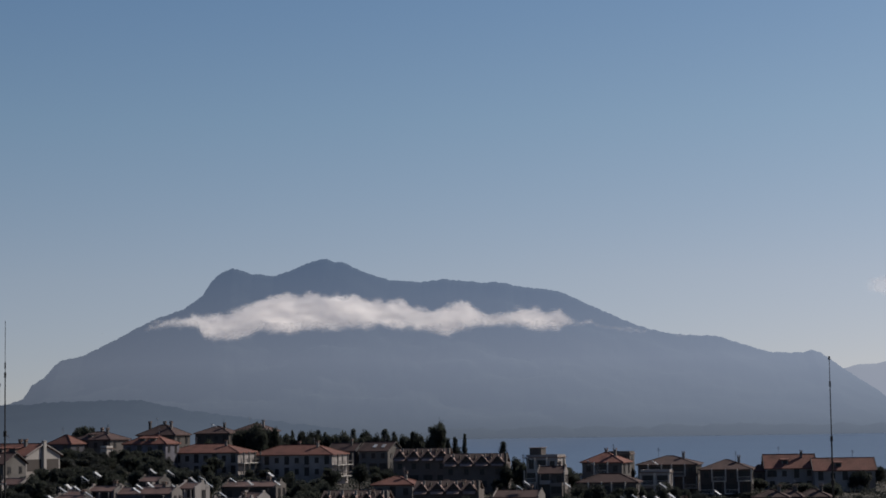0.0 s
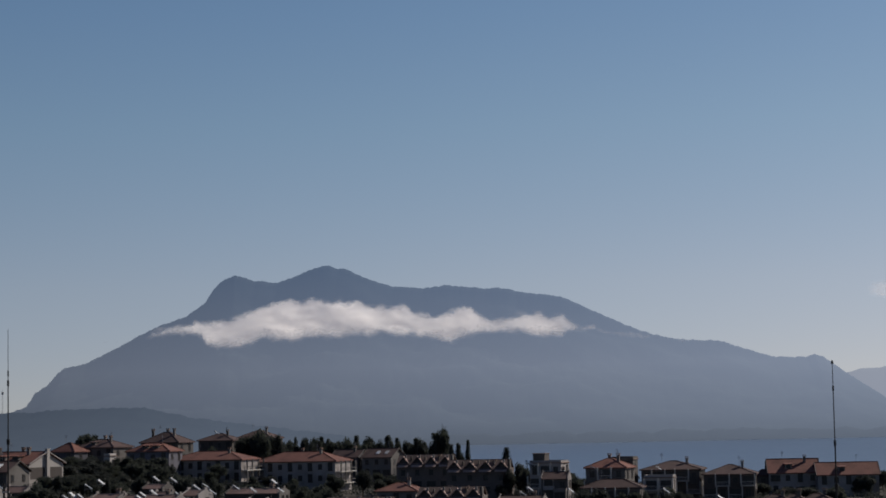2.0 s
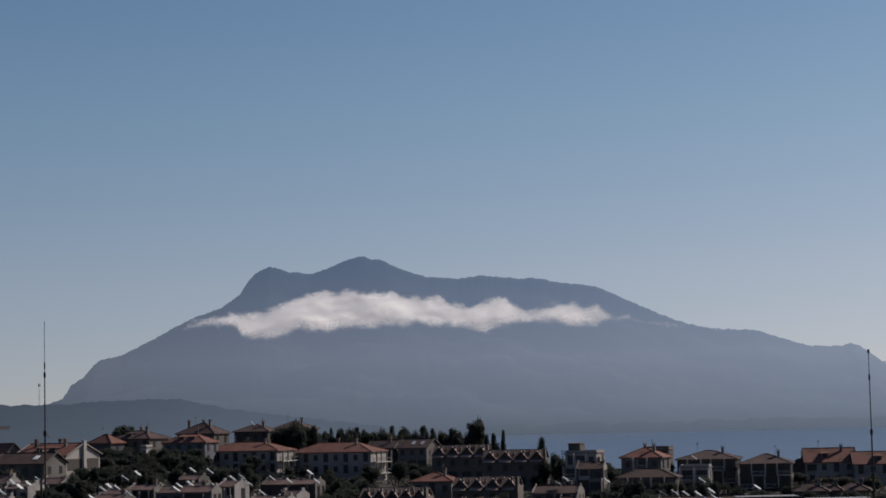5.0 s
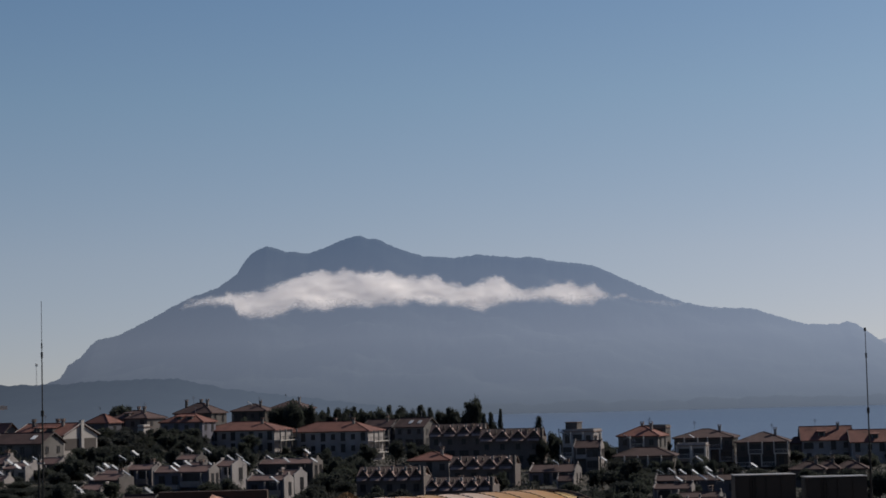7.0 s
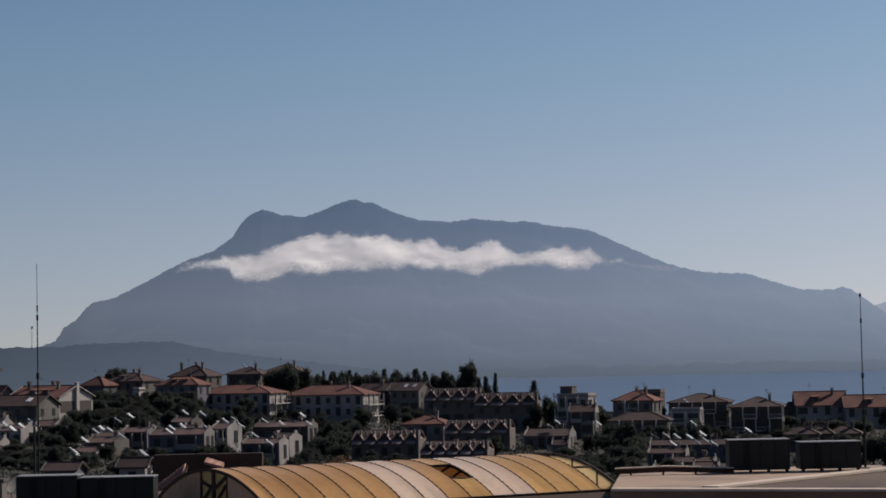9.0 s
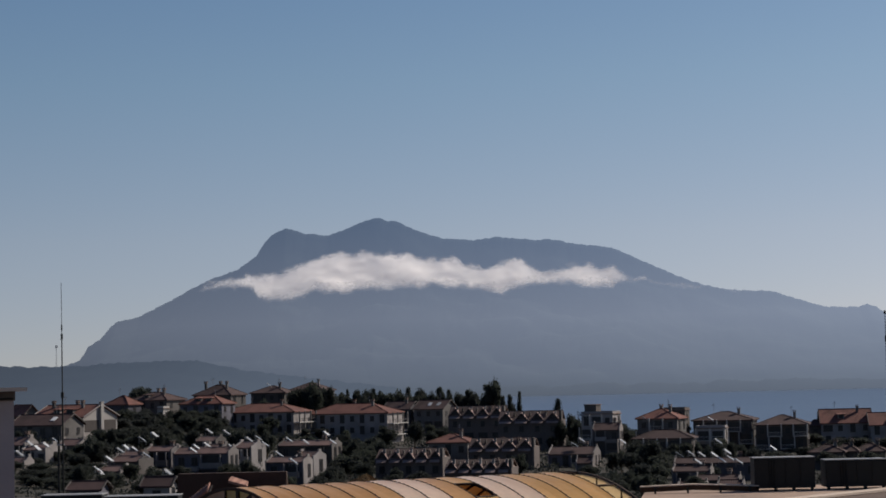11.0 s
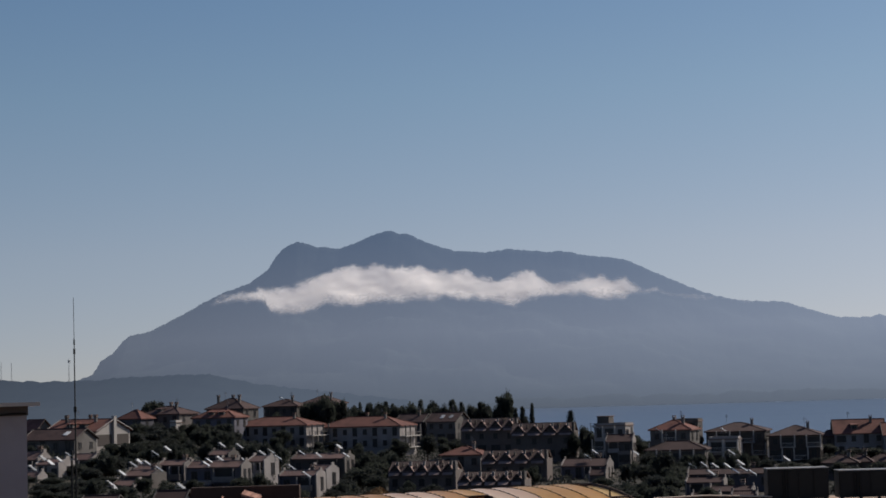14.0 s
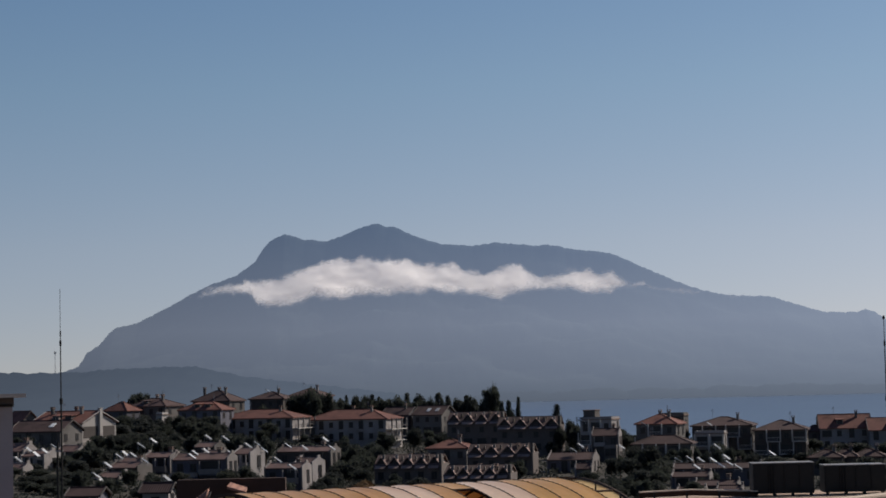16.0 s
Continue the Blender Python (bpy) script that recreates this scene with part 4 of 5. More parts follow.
house('gable', -40.5, 272, 3.5, 3.1, 17.8, 18.7, -10, wall='pale', roof='dark')
house('gable', -49.4, 270, 4.0, 3.6, 17.6, 18.4, -10, wall='grey', roof='dark')
house('flat', 54.6, 474, 6.6, 5.0, 18.4, 19.0, -14, bal=1)
villa(44.1, 374, 15.3, 5.0, 14.9, 15.9, -10, wall='grey', roof='dark')
villa(37.4, 354, 6.3, 4.2, 14.4, 15.3, -14, wall='grey', roof='dark')
villa(39.3, 334, 6.8, 4.0, 13.8, 14.7, -14, wall='white', roof='dark')
villa(-70.7, 345, 4.4, 5.0, 20.7, 21.7, -22, wall='pale')
solar_heater(-57.8, 345, 19.9, 0)
solar_heater(-57.5, 350, 20.2, 0)
solar_heater(-56.2, 350, 19.9, 1)
solar_heater(-58.4, 372, 21.0, 1)
solar_heater(-57.3, 380, 21.6, 0)
solar_heater(-56.7, 328, 19.1, 0)
solar_heater(-58.0, 318, 16.7, 0)
solar_heater(-55.8, 318, 17.0, 0)
solar_heater(-43.1, 298, 18.0, 0)
solar_heater(-49.1, 394, 21.7, 0)
solar_heater(-44.8, 385, 21.6, 0)
solar_heater(-72.6, 345, 21.3, 0)
solar_heater(-87.7, 420, 22.8, 1)
solar_heater(-43.7, 356, 18.7, 1)
solar_heater(-42.3, 370, 19.4, 0)
solar_heater(-45.0, 358, 20.1, 0)
solar_heater(-52.1, 370, 18.5, 1)
solar_heater(-27.3, 398, 20.7, 0)
solar_heater(-30.5, 333, 19.1, 0)
solar_heater(-34.5, 398, 19.7, 1)
solar_heater(22.8, 428, 17.5, 0)
solar_heater(21.3, 428, 16.6, 1)
solar_heater(25.5, 482, 21.5, 1)
solar_heater(56.3, 490, 20.0, 0)
solar_heater(53.4, 370, 17.0, 0, True)
solar_heater(25.6, 483, 22.0, 0, True)
solar_heater(26.6, 483, 21.4, 1, True)
solar_heater(43.3, 366, 18.5, 0)
solar_heater(41.5, 376, 15.9, 0)
solar_heater(39.7, 378, 16.1, 0)
solar_heater(42.8, 368, 16.1, 0)
solar_heater(44.0, 367, 15.2, 0)
solar_heater(-73.5, 370, 21.2, 1)
solar_heater(-69.6, 343, 21.1, 0)
solar_heater(-37.6, 371, 20.8, 1)
solar_heater(-25.8, 393, 19.2, 1)
solar_heater(-58.0, 606, 30.4, 1)
solar_heater(-7.8, 583, 23.4, 1)
solar_heater(-52.3, 337, 19.3, 1)
solar_heater(-46.5, 355, 19.9, 0)
solar_heater(-46.4, 350, 19.5, 1)
solar_heater(-38.4, 364, 20.7, 0)
solar_heater(-35.6, 363, 19.9, 1)
solar_heater(-30.3, 386, 19.5, 0)
solar_heater(-27.4, 324, 18.2, 0)
solar_heater(-70.0, 338, 20.8, 0)
solar_heater(-69.7, 323, 20.4, 0)
solar_heater(42.6, 344, 16.4, 0)
solar_heater(44.0, 344, 15.8, 0)
solar_heater(37.7, 348, 15.8, 0)
solar_heater(37.7, 378, 15.9, 1)
solar_heater(45.1, 368, 16.6, 0)
solar_heater(38.0, 453, 21.0, 1)
solar_heater(31.9, 438, 16.7, 0)
solar_heater(-56.6, 317, 17.9, 1)
plant('round', -94.3, 600, 31.5, 9.1)
plant('round', -44.9, 600, 31.7, 8.1)
plant('round', -40.7, 605, 30.4, 5.6)
plant('round', -48.8, 604, 30.2, 4.9)
plant('round', 7.3, 575, 31.6, 4.2)
plant('round', 6.6, 573, 30.8, 5.0)
plant('cypress', 5.1, 577, 29.4, 5.2)
plant('pine', 9.0, 570, 26.0, 3.2)
plant('pine', 10.9, 572, 26.3, 3.6)
plant('pine', 13.6, 572, 27.1, 2.6)
plant('cypress', -38.2, 625, 27.9, 2.6)
plant('cypress', -36.4, 622, 28.9, 2.6)
plant('round', -31.0, 620, 29.0, 6.1)
plant('pine', -28.8, 625, 28.7, 4.1)
plant('pine', -26.7, 622, 28.0, 3.5)
plant('round', -23.8, 625, 27.8, 6.3)
plant('round', -21.4, 626, 28.8, 7.0)
plant('pine', -18.3, 622, 28.9, 4.6)
plant('round', -15.3, 626, 29.0, 7.0)
plant('round', -12.2, 620, 27.2, 5.6)
plant('pine', -9.0, 622, 28.7, 5.1)
plant('pine', -6.1, 620, 27.9, 4.5)
plant('round', -3.4, 618, 27.4, 6.2)
plant('pine', -0.6, 615, 27.8, 4.5)
plant('round', 1.6, 610, 27.5, 5.5)
plant('round', -33.2, 618, 29.2, 4.2)
plant('pine', 23.7, 560, 25.0, 5.0)
plant('round', 24.0, 497, 22.2, 5.6)
plant('round', 21.6, 494, 20.6, 4.6)
plant('round', 25.2, 492, 20.9, 4.4)
plant('round', -78.8, 470, 24.0, 7.6)
plant('round', -74.6, 480, 24.4, 7.8)
plant('round', -70.0, 480, 23.6, 6.5)
plant('round', -63.5, 470, 24.3, 6.4)
plant('round', -57.4, 462, 23.6, 6.3)
plant('round', -73.2, 455, 22.1, 7.4)
plant('round', -63.3, 450, 22.2, 6.7)
plant('round', -52.9, 455, 21.6, 6.2)
plant('round', -47.5, 450, 20.7, 6.1)
plant('round', -42.8, 440, 20.2, 4.8)
plant('round', -73.6, 400, 21.3, 6.5)
plant('round', -70.6, 370, 19.5, 5.5)
plant('round', -64.7, 365, 20.0, 4.9)
plant('round', -65.8, 320, 18.4, 5.2)
plant('round', -61.5, 318, 18.0, 5.2)
plant('round', -57.4, 312, 19.0, 3.8)
plant('round', -69.7, 318, 18.2, 4.3)
plant('round', -28.4, 420, 19.3, 5.7)
plant('round', -24.4, 430, 19.5, 6.4)
plant('round', -20.2, 440, 19.4, 6.6)
plant('round', -20.6, 400, 18.0, 6.5)
plant('round', -24.0, 385, 17.5, 6.3)
plant('round', -20.3, 500, 20.3, 6.8)
plant('round', -13.7, 510, 21.1, 6.2)
plant('round', -19.2, 372, 16.3, 6.1)
plant('round', -23.3, 350, 15.9, 5.7)
plant('round', -38.3, 345, 17.5, 3.7)
plant('round', -35.0, 340, 17.4, 3.3)
plant('round', -41.9, 470, 19.5, 5.1)
plant('round', -36.9, 470, 19.0, 5.7)
plant('round', -29.9, 480, 19.0, 6.5)
plant('round', 37.2, 500, 18.8, 5.4)
plant('round', 35.0, 440, 17.4, 6.0)
plant('round', 30.2, 400, 16.1, 6.1)
plant('round', 33.5, 395, 16.6, 7.5)
plant('round', 37.3, 390, 15.9, 5.9)
plant('round', 32.0, 360, 15.2, 6.8)
plant('round', 27.3, 350, 14.8, 4.7)
plant('round', 82.4, 500, 16.1, 6.8)
plant('round', 84.3, 480, 15.7, 7.8)
plant('round', 90.4, 485, 15.4, 7.9)
plant('round', 95.9, 480, 15.7, 7.8)
plant('round', 66.2, 510, 17.2, 5.5)
plant('round', 53.5, 450, 17.1, 6.1)
plant('round', 61.2, 420, 15.1, 6.8)
plant('round', 57.3, 425, 15.6, 5.8)
plant('round', 67.2, 330, 17.6, 5.4)
plant('round', 69.9, 330, 18.3, 5.4)
plant('round', 75.2, 340, 17.4, 6.5)
plant('round', 119.7, 540, 17.7, 5.9)
plant('round', 126.0, 545, 17.9, 6.5)
plant('round', 132.7, 545, 18.4, 7.4)
plant('round', 139.8, 550, 18.0, 8.9)
plant('round', 20.3, 360, 15.5, 4.9)
plant('round', 15.9, 350, 15.0, 4.7)
plant('round', 10.1, 345, 14.8, 5.6)
plant('round', -8.9, 360, 15.1, 4.9)
plant('round', 30.4, 470, 17.3, 5.1)
plant('cypress', 5.2, 576, 29.1, 3.1)
plant('round', -83.9, 505, 25.6, 6.8)
plant('round', -79.0, 500, 25.0, 6.8)
plant('round', -75.3, 505, 24.6, 5.5)
plant('round', -71.6, 515, 25.2, 7.0)
plant('round', -64.1, 505, 23.8, 6.3)
plant('round', -60.1, 500, 23.3, 5.4)
plant('round', -64.9, 490, 22.5, 7.4)
plant('round', -71.1, 470, 22.5, 7.1)
plant('round', -75.5, 440, 21.5, 6.0)
plant('round', -79.4, 445, 22.0, 4.8)
plant('round', -47.8, 612, 29.0, 9.5)
plant('round', -52.6, 610, 28.3, 6.8)
plant('round', -42.8, 612, 29.1, 7.6)
plant('round', -53.5, 617, 28.3, 6.5)
plant('round', -50.6, 613, 27.9, 5.5)
plant('round', -49.4, 616, 27.7, 5.4)
plant('round', -47.2, 619, 27.1, 5.4)
plant('round', -44.4, 622, 28.2, 6.4)
plant('round', -43.0, 620, 27.7, 5.0)
plant('round', -39.6, 613, 27.8, 4.2)
plant('round', -37.6, 616, 28.1, 6.1)
plant('round', -36.6, 619, 27.1, 5.6)
plant('round', -33.4, 618, 26.9, 5.0)
plant('round', -31.0, 614, 27.7, 6.5)
plant('round', -29.6, 619, 28.8, 4.4)
plant('round', -27.7, 622, 27.7, 6.4)
plant('round', -25.3, 618, 28.0, 5.6)
plant('round', -23.2, 621, 27.8, 4.4)
plant('round', -19.9, 612, 27.8, 6.3)
plant('round', -18.7, 614, 27.4, 5.9)
plant('round', -15.9, 621, 26.6, 5.6)
plant('round', -14.8, 622, 27.1, 6.4)
plant('round', -11.2, 613, 28.1, 4.0)
plant('round', -9.8, 619, 26.9, 4.0)
plant('round', -7.8, 614, 28.2, 3.8)
plant('round', -5.7, 613, 27.3, 3.8)
plant('round', -3.2, 618, 27.1, 6.0)
plant('round', -1.0, 616, 26.9, 5.4)
plant('round', 0.7, 612, 28.3, 4.0)
plant('round', 6.2, 578, 30.6, 3.8)
plant('round', 5.0, 578, 29.4, 4.4)
plant('round', 7.4, 578, 29.1, 3.4)
plant('round', 3.6, 578, 27.0, 4.7)
plant('round', 8.8, 578, 25.0, 4.4)
plant('round', 11.4, 578, 24.3, 4.1)
plant('round', -45.2, 604, 31.1, 9.8)
plant('round', -49.8, 604, 29.9, 8.2)
plant('round', -41.4, 604, 29.2, 7.2)
plant('round', -96.5, 602, 30.9, 6.5)
plant('round', -92.3, 602, 30.5, 5.9)
plant('round', -73.7, 415, 22.5, 4.3)
plant('round', -71.2, 414, 22.7, 3.1)
plant('round', -72.6, 429, 21.9, 4.1)
plant('round', -70.5, 428, 22.2, 4.3)
plant('round', -66.3, 417, 21.4, 3.3)
plant('round', -63.6, 412, 22.4, 3.8)
plant('round', -62.5, 417, 22.3, 4.0)
plant('round', -63.7, 439, 21.0, 4.4)
plant('round', -61.0, 431, 20.8, 4.2)
plant('round', -57.5, 428, 21.6, 3.8)
plant('round', -56.3, 427, 21.9, 3.9)
plant('round', -55.9, 438, 20.4, 4.2)
plant('round', -51.9, 421, 20.7, 4.0)
plant('round', -49.5, 425, 21.9, 4.5)
plant('round', -47.5, 425, 21.7, 4.6)
plant('round', -45.9, 421, 21.9, 3.9)
plant('round', -43.3, 413, 22.2, 4.5)
plant('round', -41.8, 428, 21.5, 4.8)
plant('round', -30.0, 410, 18.2, 3.6)
plant('round', -27.9, 406, 18.4, 3.3)
plant('round', -27.6, 429, 18.6, 4.0)
plant('round', -25.3, 420, 18.1, 4.8)
plant('round', -22.6, 405, 19.8, 4.3)
plant('round', -21.8, 423, 18.7, 4.4)
plant('round', -19.7, 417, 18.0, 3.8)
plant('round', -17.2, 403, 19.5, 3.2)
plant('round', 27.1, 403, 16.2, 3.8)
plant('round', 29.0, 405, 16.5, 3.6)
plant('round', 31.1, 409, 15.7, 3.1)
plant('round', 32.6, 406, 16.6, 3.3)
plant('round', 34.3, 405, 15.7, 3.1)
plant('round', 35.9, 404, 15.6, 4.2)
plant('round', 38.7, 415, 15.9, 4.6)
plant('round', 39.4, 404, 16.4, 3.7)
plant('round', 41.1, 404, 15.1, 3.5)
plant('round', 42.4, 437, 16.5, 3.9)
plant('round', 44.6, 435, 16.7, 3.9)
plant('round', 47.1, 436, 16.9, 2.8)
plant('round', 48.7, 430, 16.2, 3.4)
plant('round', 51.5, 434, 16.3, 3.9)
plant('round', 54.5, 439, 16.5, 3.2)
plant('round', 55.8, 431, 16.2, 2.9)
plant('round', -63.6, 350, 22.8, 5.9)
plant('round', -61.7, 352, 21.6, 4.8)
plant('round', -63.3, 335, 20.2, 5.4)
plant('round', -72.7, 430, 22.3, 8.2)
plant('round', -61.7, 300, 18.7, 4.9)
plant('round', -58.5, 296, 17.9, 4.0)
plant('round', -66.4, 420, 21.2, 6.8)
plant('round', -60.2, 420, 20.7, 6.3)
plant('round', -20.6, 380, 17.8, 6.2)
plant('round', -19.0, 425, 18.9, 4.6)
plant('round', -47.1, 338, 17.8, 4.2)
plant('round', -51.7, 430, 20.6, 7.0)
plant('round', 32.3, 380, 19.1, 6.2)
plant('round', 33.6, 372, 16.7, 6.7)
plant('round', -35.9, 336, 18.7, 3.6)
plant('round', -35.7, 258, 19.1, 3.5)
plant('round', -34.2, 262, 19.2, 4.0)
plant('round', -32.1, 260, 18.8, 2.8)
plant('round', -25.6, 262, 19.2, 4.0)
plant('round', -23.7, 266, 19.2, 3.6)
plant('round', -27.4, 262, 18.8, 2.8)
plant('round', -80.8, 520, 25.6, 7.0)
plant('round', -76.1, 522, 25.2, 6.5)
plant('round', -68.6, 518, 24.9, 6.5)
plant('round', -64.6, 522, 25.0, 6.5)
plant('round', -63.2, 560, 25.4, 7.6)
plant('round', -58.9, 552, 24.5, 6.0)
plant('round', -58.9, 598, 26.9, 6.5)
plant('round', -84.4, 512, 25.5, 6.1)

plant('round', -63.5, 300, 17.8, 4.5)
plant('round', -65.9, 318, 18.1, 4.5)
plant('round', -60.9, 300, 17.5, 4.2)
plant('round', -60.1, 305, 18.0, 5)
plant('round', -59.6, 312, 18.2, 5)
plant('round', -56.7, 306, 17.7, 4.5)
plant('round', -67.2, 345, 20.7, 5)
plant('round', -67.2, 360, 21.2, 6)
plant('round', -63.0, 350, 20.4, 5.5)
plant('round', -60.0, 332, 18.7, 4.6)
plant('round', -63.8, 338, 19.2, 5)
plant('round', -69.2, 332, 19.8, 4.0)
plant('round', -39.6, 318, 17.0, 5)
plant('round', -41.4, 312, 16.8, 4)
plant('round', -24.2, 330, 16.0, 4.5)
plant('round', -23.4, 352, 16.7, 6)
plant('round', -23.7, 380, 17.2, 6)
plant('round', -38.7, 340, 17.9, 3.4)
plant('round', -35.6, 335, 16.7, 4)
plant('round', -61.3, 288, 17.5, 4)
plant('round', -59.2, 284, 17.2, 4)
plant('round', -58.2, 286, 16.9, 4.5)
plant('round', -56.4, 284, 17.3, 4)
plant('round', -55.4, 286, 16.9, 4.5)
plant('round', -55.0, 290, 17.1, 4.5)
plant('round', -53.2, 290, 17.0, 4)
plant('round', -62.3, 310, 18.3, 4.5)
plant('round', 13.6, 318, 15.9, 4)
plant('round', 15.4, 316, 15.7, 4.5)
plant('round', 17.6, 320, 15.7, 4.5)
plant('round', 19.6, 320, 15.9, 5)
plant('round', 22.0, 326, 15.9, 5)
plant('round', 24.0, 322, 16.0, 5)
plant('round', 25.8, 318, 15.5, 4.5)
plant('round', 28.4, 322, 15.4, 5)
plant('round', 27.8, 345, 16.3, 6)
plant('round', 31.1, 350, 16.4, 6)


# gardens: lower trees in front of the rows of houses
for _ in range(125):
    y = rnd.uniform(300, 600)
    x = rnd.uniform(-0.24, 0.27) * y
    if y < 408 and (x < 8 or rnd.random() < 0.5):
        continue
    plant("round", x, y, land(x, y) + rnd.uniform(2.6, 5.2), rnd.uniform(3.5, 7.0))

# thicket below the villas and garden trees among them
for _ in range(48):
    y = rnd.uniform(278, 318)
    x = rnd.uniform(-0.24, 0.03) * y
    plant("round", x, y, land(x, y) + rnd.uniform(2.0, 3.6), rnd.uniform(3.0, 6.0))
for _ in range(20):
    y = rnd.uniform(322, 400)
    x = rnd.uniform(-0.22, -0.03) * y
    plant("round", x, y, land(x, y) + rnd.uniform(2.2, 4.0), rnd.uniform(2.5, 4.5))

# scrub and hedges between the houses
def undergrowth():
    r = random.Random(21)
    vs, fs = [], []
    for _ in range(9000):
        y = r.uniform(255, 720)
        x = r.uniform(-0.26, 0.3) * y
        z, s = land(x, y), r.uniform(0.4, 1.3) * (0.75 if y < 410 else 1.0)
        for _ in range(14):
            c = Vector((x + r.gauss(0, s * 0.6), y + r.gauss(0, s * 0.6), z + r.uniform(0.0, s * 1.1)))
            u = Vector((r.gauss(0, 1), r.gauss(0, 1), r.gauss(0, 1))).normalized() * s * 0.3
            v = u.orthogonal().normalized() * s * 0.22
            i = len(vs)
            vs += [tuple(c + u), tuple(c + v), tuple(c - u), tuple(c - v)]
            fs.append((i, i + 1, i + 2, i + 3))
    me = bpy.data.meshes.new("undergrowth")
    me.from_pydata(vs, [], fs)
    me.materials.append(LEAF)
    tagged(new("undergrowth", me), "dark green scrub and hedges between the houses", "shrubs", kind="stuff")


undergrowth()


# ragged shelter of dry reeds between the trees
def reed_shelter(x, y, z_top):
    r = random.Random(8)
    base = land(x, y)
    h = z_top - base
    t = thing("reed_shelter", pose(x, y, base), "shaggy brown shelter roofed with dry reeds", "shelter")
    for sx, sy in ((-1, -1), (1, -1), (-1, 1), (1, 1)):
        g = bm_new()
        tube(g, (sx * 1.6, sy * 1.2, -0.5), (sx * 1.5, sy * 1.1, h - 1.2), 0.08, sides=6)
        part("post", g, BARK, t)
    g = bm_new()
    for _ in range(420):
        a, q = r.uniform(0, 6.28), r.uniform(0.05, 1.0)
        p = Vector((2.2 * q * math.cos(a), 1.7 * q * math.sin(a), h - 1.5 * q + r.uniform(-0.1, 0.15)))
        w = Vector((math.cos(a), math.sin(a), -0.7 + r.uniform(-0.5, 0.6))).normalized() * r.uniform(0.4, 0.9)
        tube(g, p, p + w, 0.035, 0.01, 3)
    part("reed_roof", g, STRAW, t)


reed_shelter(-13.2, 262, 18.9)


# ---- the flat roof close by, with its barrel roof light, plant boxes and masts ----
CONCRETE = material("sunlit_screed", (0.42, 0.295, 0.22), 0.9, vary=0.12, scale=0.8, stain=(0.24, 0.185, 0.15))
MEMBRANE = material("brown_roof_felt", (0.15, 0.1, 0.075), 0.9, vary=0.2, scale=0.8, stain=(0.07, 0.052, 0.044))
CAPSTONE = material("pale_coping", (0.64, 0.51, 0.405), 0.8, vary=0.1, scale=1.0, stain=(0.38, 0.32, 0.26))
PLASTER = material("tower_plaster", (0.45, 0.385, 0.37), 0.9, vary=0.06, scale=0.5, stain=(0.3, 0.255, 0.25))
BROWNWALL = material("brown_plaster", (0.15, 0.11, 0.085), 0.9, vary=0.15, scale=0.7)


def sheet_plastic(name, colour, dirt, through_light=0.32):
    """Weathered plastic sheet that lets some of the light through."""
    m = material(name, colour, 0.3, vary=0.17, scale=0.9, bump=0.12, hue_by_object=0.08, stain=dirt, spec=0.5)
    nt = m.node_tree
    bsdf, out = nt.nodes["Principled BSDF"], nt.nodes["Material Output"]
    tra, mix = nt.nodes.new("ShaderNodeBsdfTranslucent"), nt.nodes.new("ShaderNodeMixShader")
    tra.inputs["Color"].default_value = (*colour, 1)
    mix.inputs[0].default_value = through_light
    nt.links.new(bsdf.outputs[0], mix.inputs[1])
    nt.links.new(tra.outputs[0], mix.inputs[2])
    nt.links.new(mix.outputs[0], out.inputs["Surface"])
    return m


TAN = sheet_plastic("yellowed_sheet", (0.75, 0.43, 0.17), (0.52, 0.27, 0.09))
CREAM = sheet_plastic("pale_sheet", (0.92, 0.71, 0.54), (0.82, 0.59, 0.43))
YELLOW = sheet_plastic("yellow_sheet", (0.8, 0.68, 0.5), (0.7, 0.56, 0.38), 0.75)
OCHRE = sheet_plastic("ochre_sheet", (0.85, 0.6, 0.2), (0.72, 0.48, 0.14), 0.3)
# yellower sheets, their colour raised to paint in a golden highlight
OLIVE = sheet_plastic("golden_sheet", (0.82, 0.5, 0.19), (0.55, 0.32, 0.11), 0.32)
UMBER = material("umber_plaster", (0.06, 0.035, 0.027), 0.9, vary=0.2, scale=0.7)
GABLEWALL = material("gable_plaster", (0.68, 0.41, 0.25), 0.9, vary=0.2, scale=0.7, stain=(0.28, 0.17, 0.1))
SEAM = material("brown_seam", (0.05, 0.025, 0.014), 0.8, vary=0.3)

bm = bm_new()
box(bm, -18, 26, 36, 74.5, 8, 25.4)
block = part("apartment_block", bm, BROWNWALL, None)
tagged(block, "brown plastered block with a flat roof", "building", kind="structure")
bm = bm_new()
box(bm, -18.2, 26.2, 35.8, 74.7, 25.4, 25.7)
deck = part("roof_deck", bm, MEMBRANE, None)
tagged(deck, "flat brown roof felt deck", "roof", kind="structure")


def prism(bm, pts, z0, z1):
    k = len(pts)
    solid(bm, [(x, y, z0) for x, y in pts] + [(x, y, z1) for x, y in pts],
          [tuple(range(k - 1, -1, -1)), tuple(range(k, 2 * k))] + [(i, (i + 1) % k, k + (i + 1) % k, k + i) for i in range(k)])


bm = bm_new()
prism(bm, [(4.9, 63.2), (8.0, 63.9), (15.0, 71.6), (15.4, 74.4), (6.2, 74.4)], 25.704, 26.1)
tagged(part("terrace_pale", bm, CONCRETE, None), "pale sunlit screed on the raised roof", "roof", kind="structure")
bm = bm_new()
prism(bm, [(4.9, 63.19), (12.58, 60.2), (26, 55), (26, 74.4), (15.41, 74.4), (15.01, 71.6), (8.01, 63.89)], 25.704, 26.08)
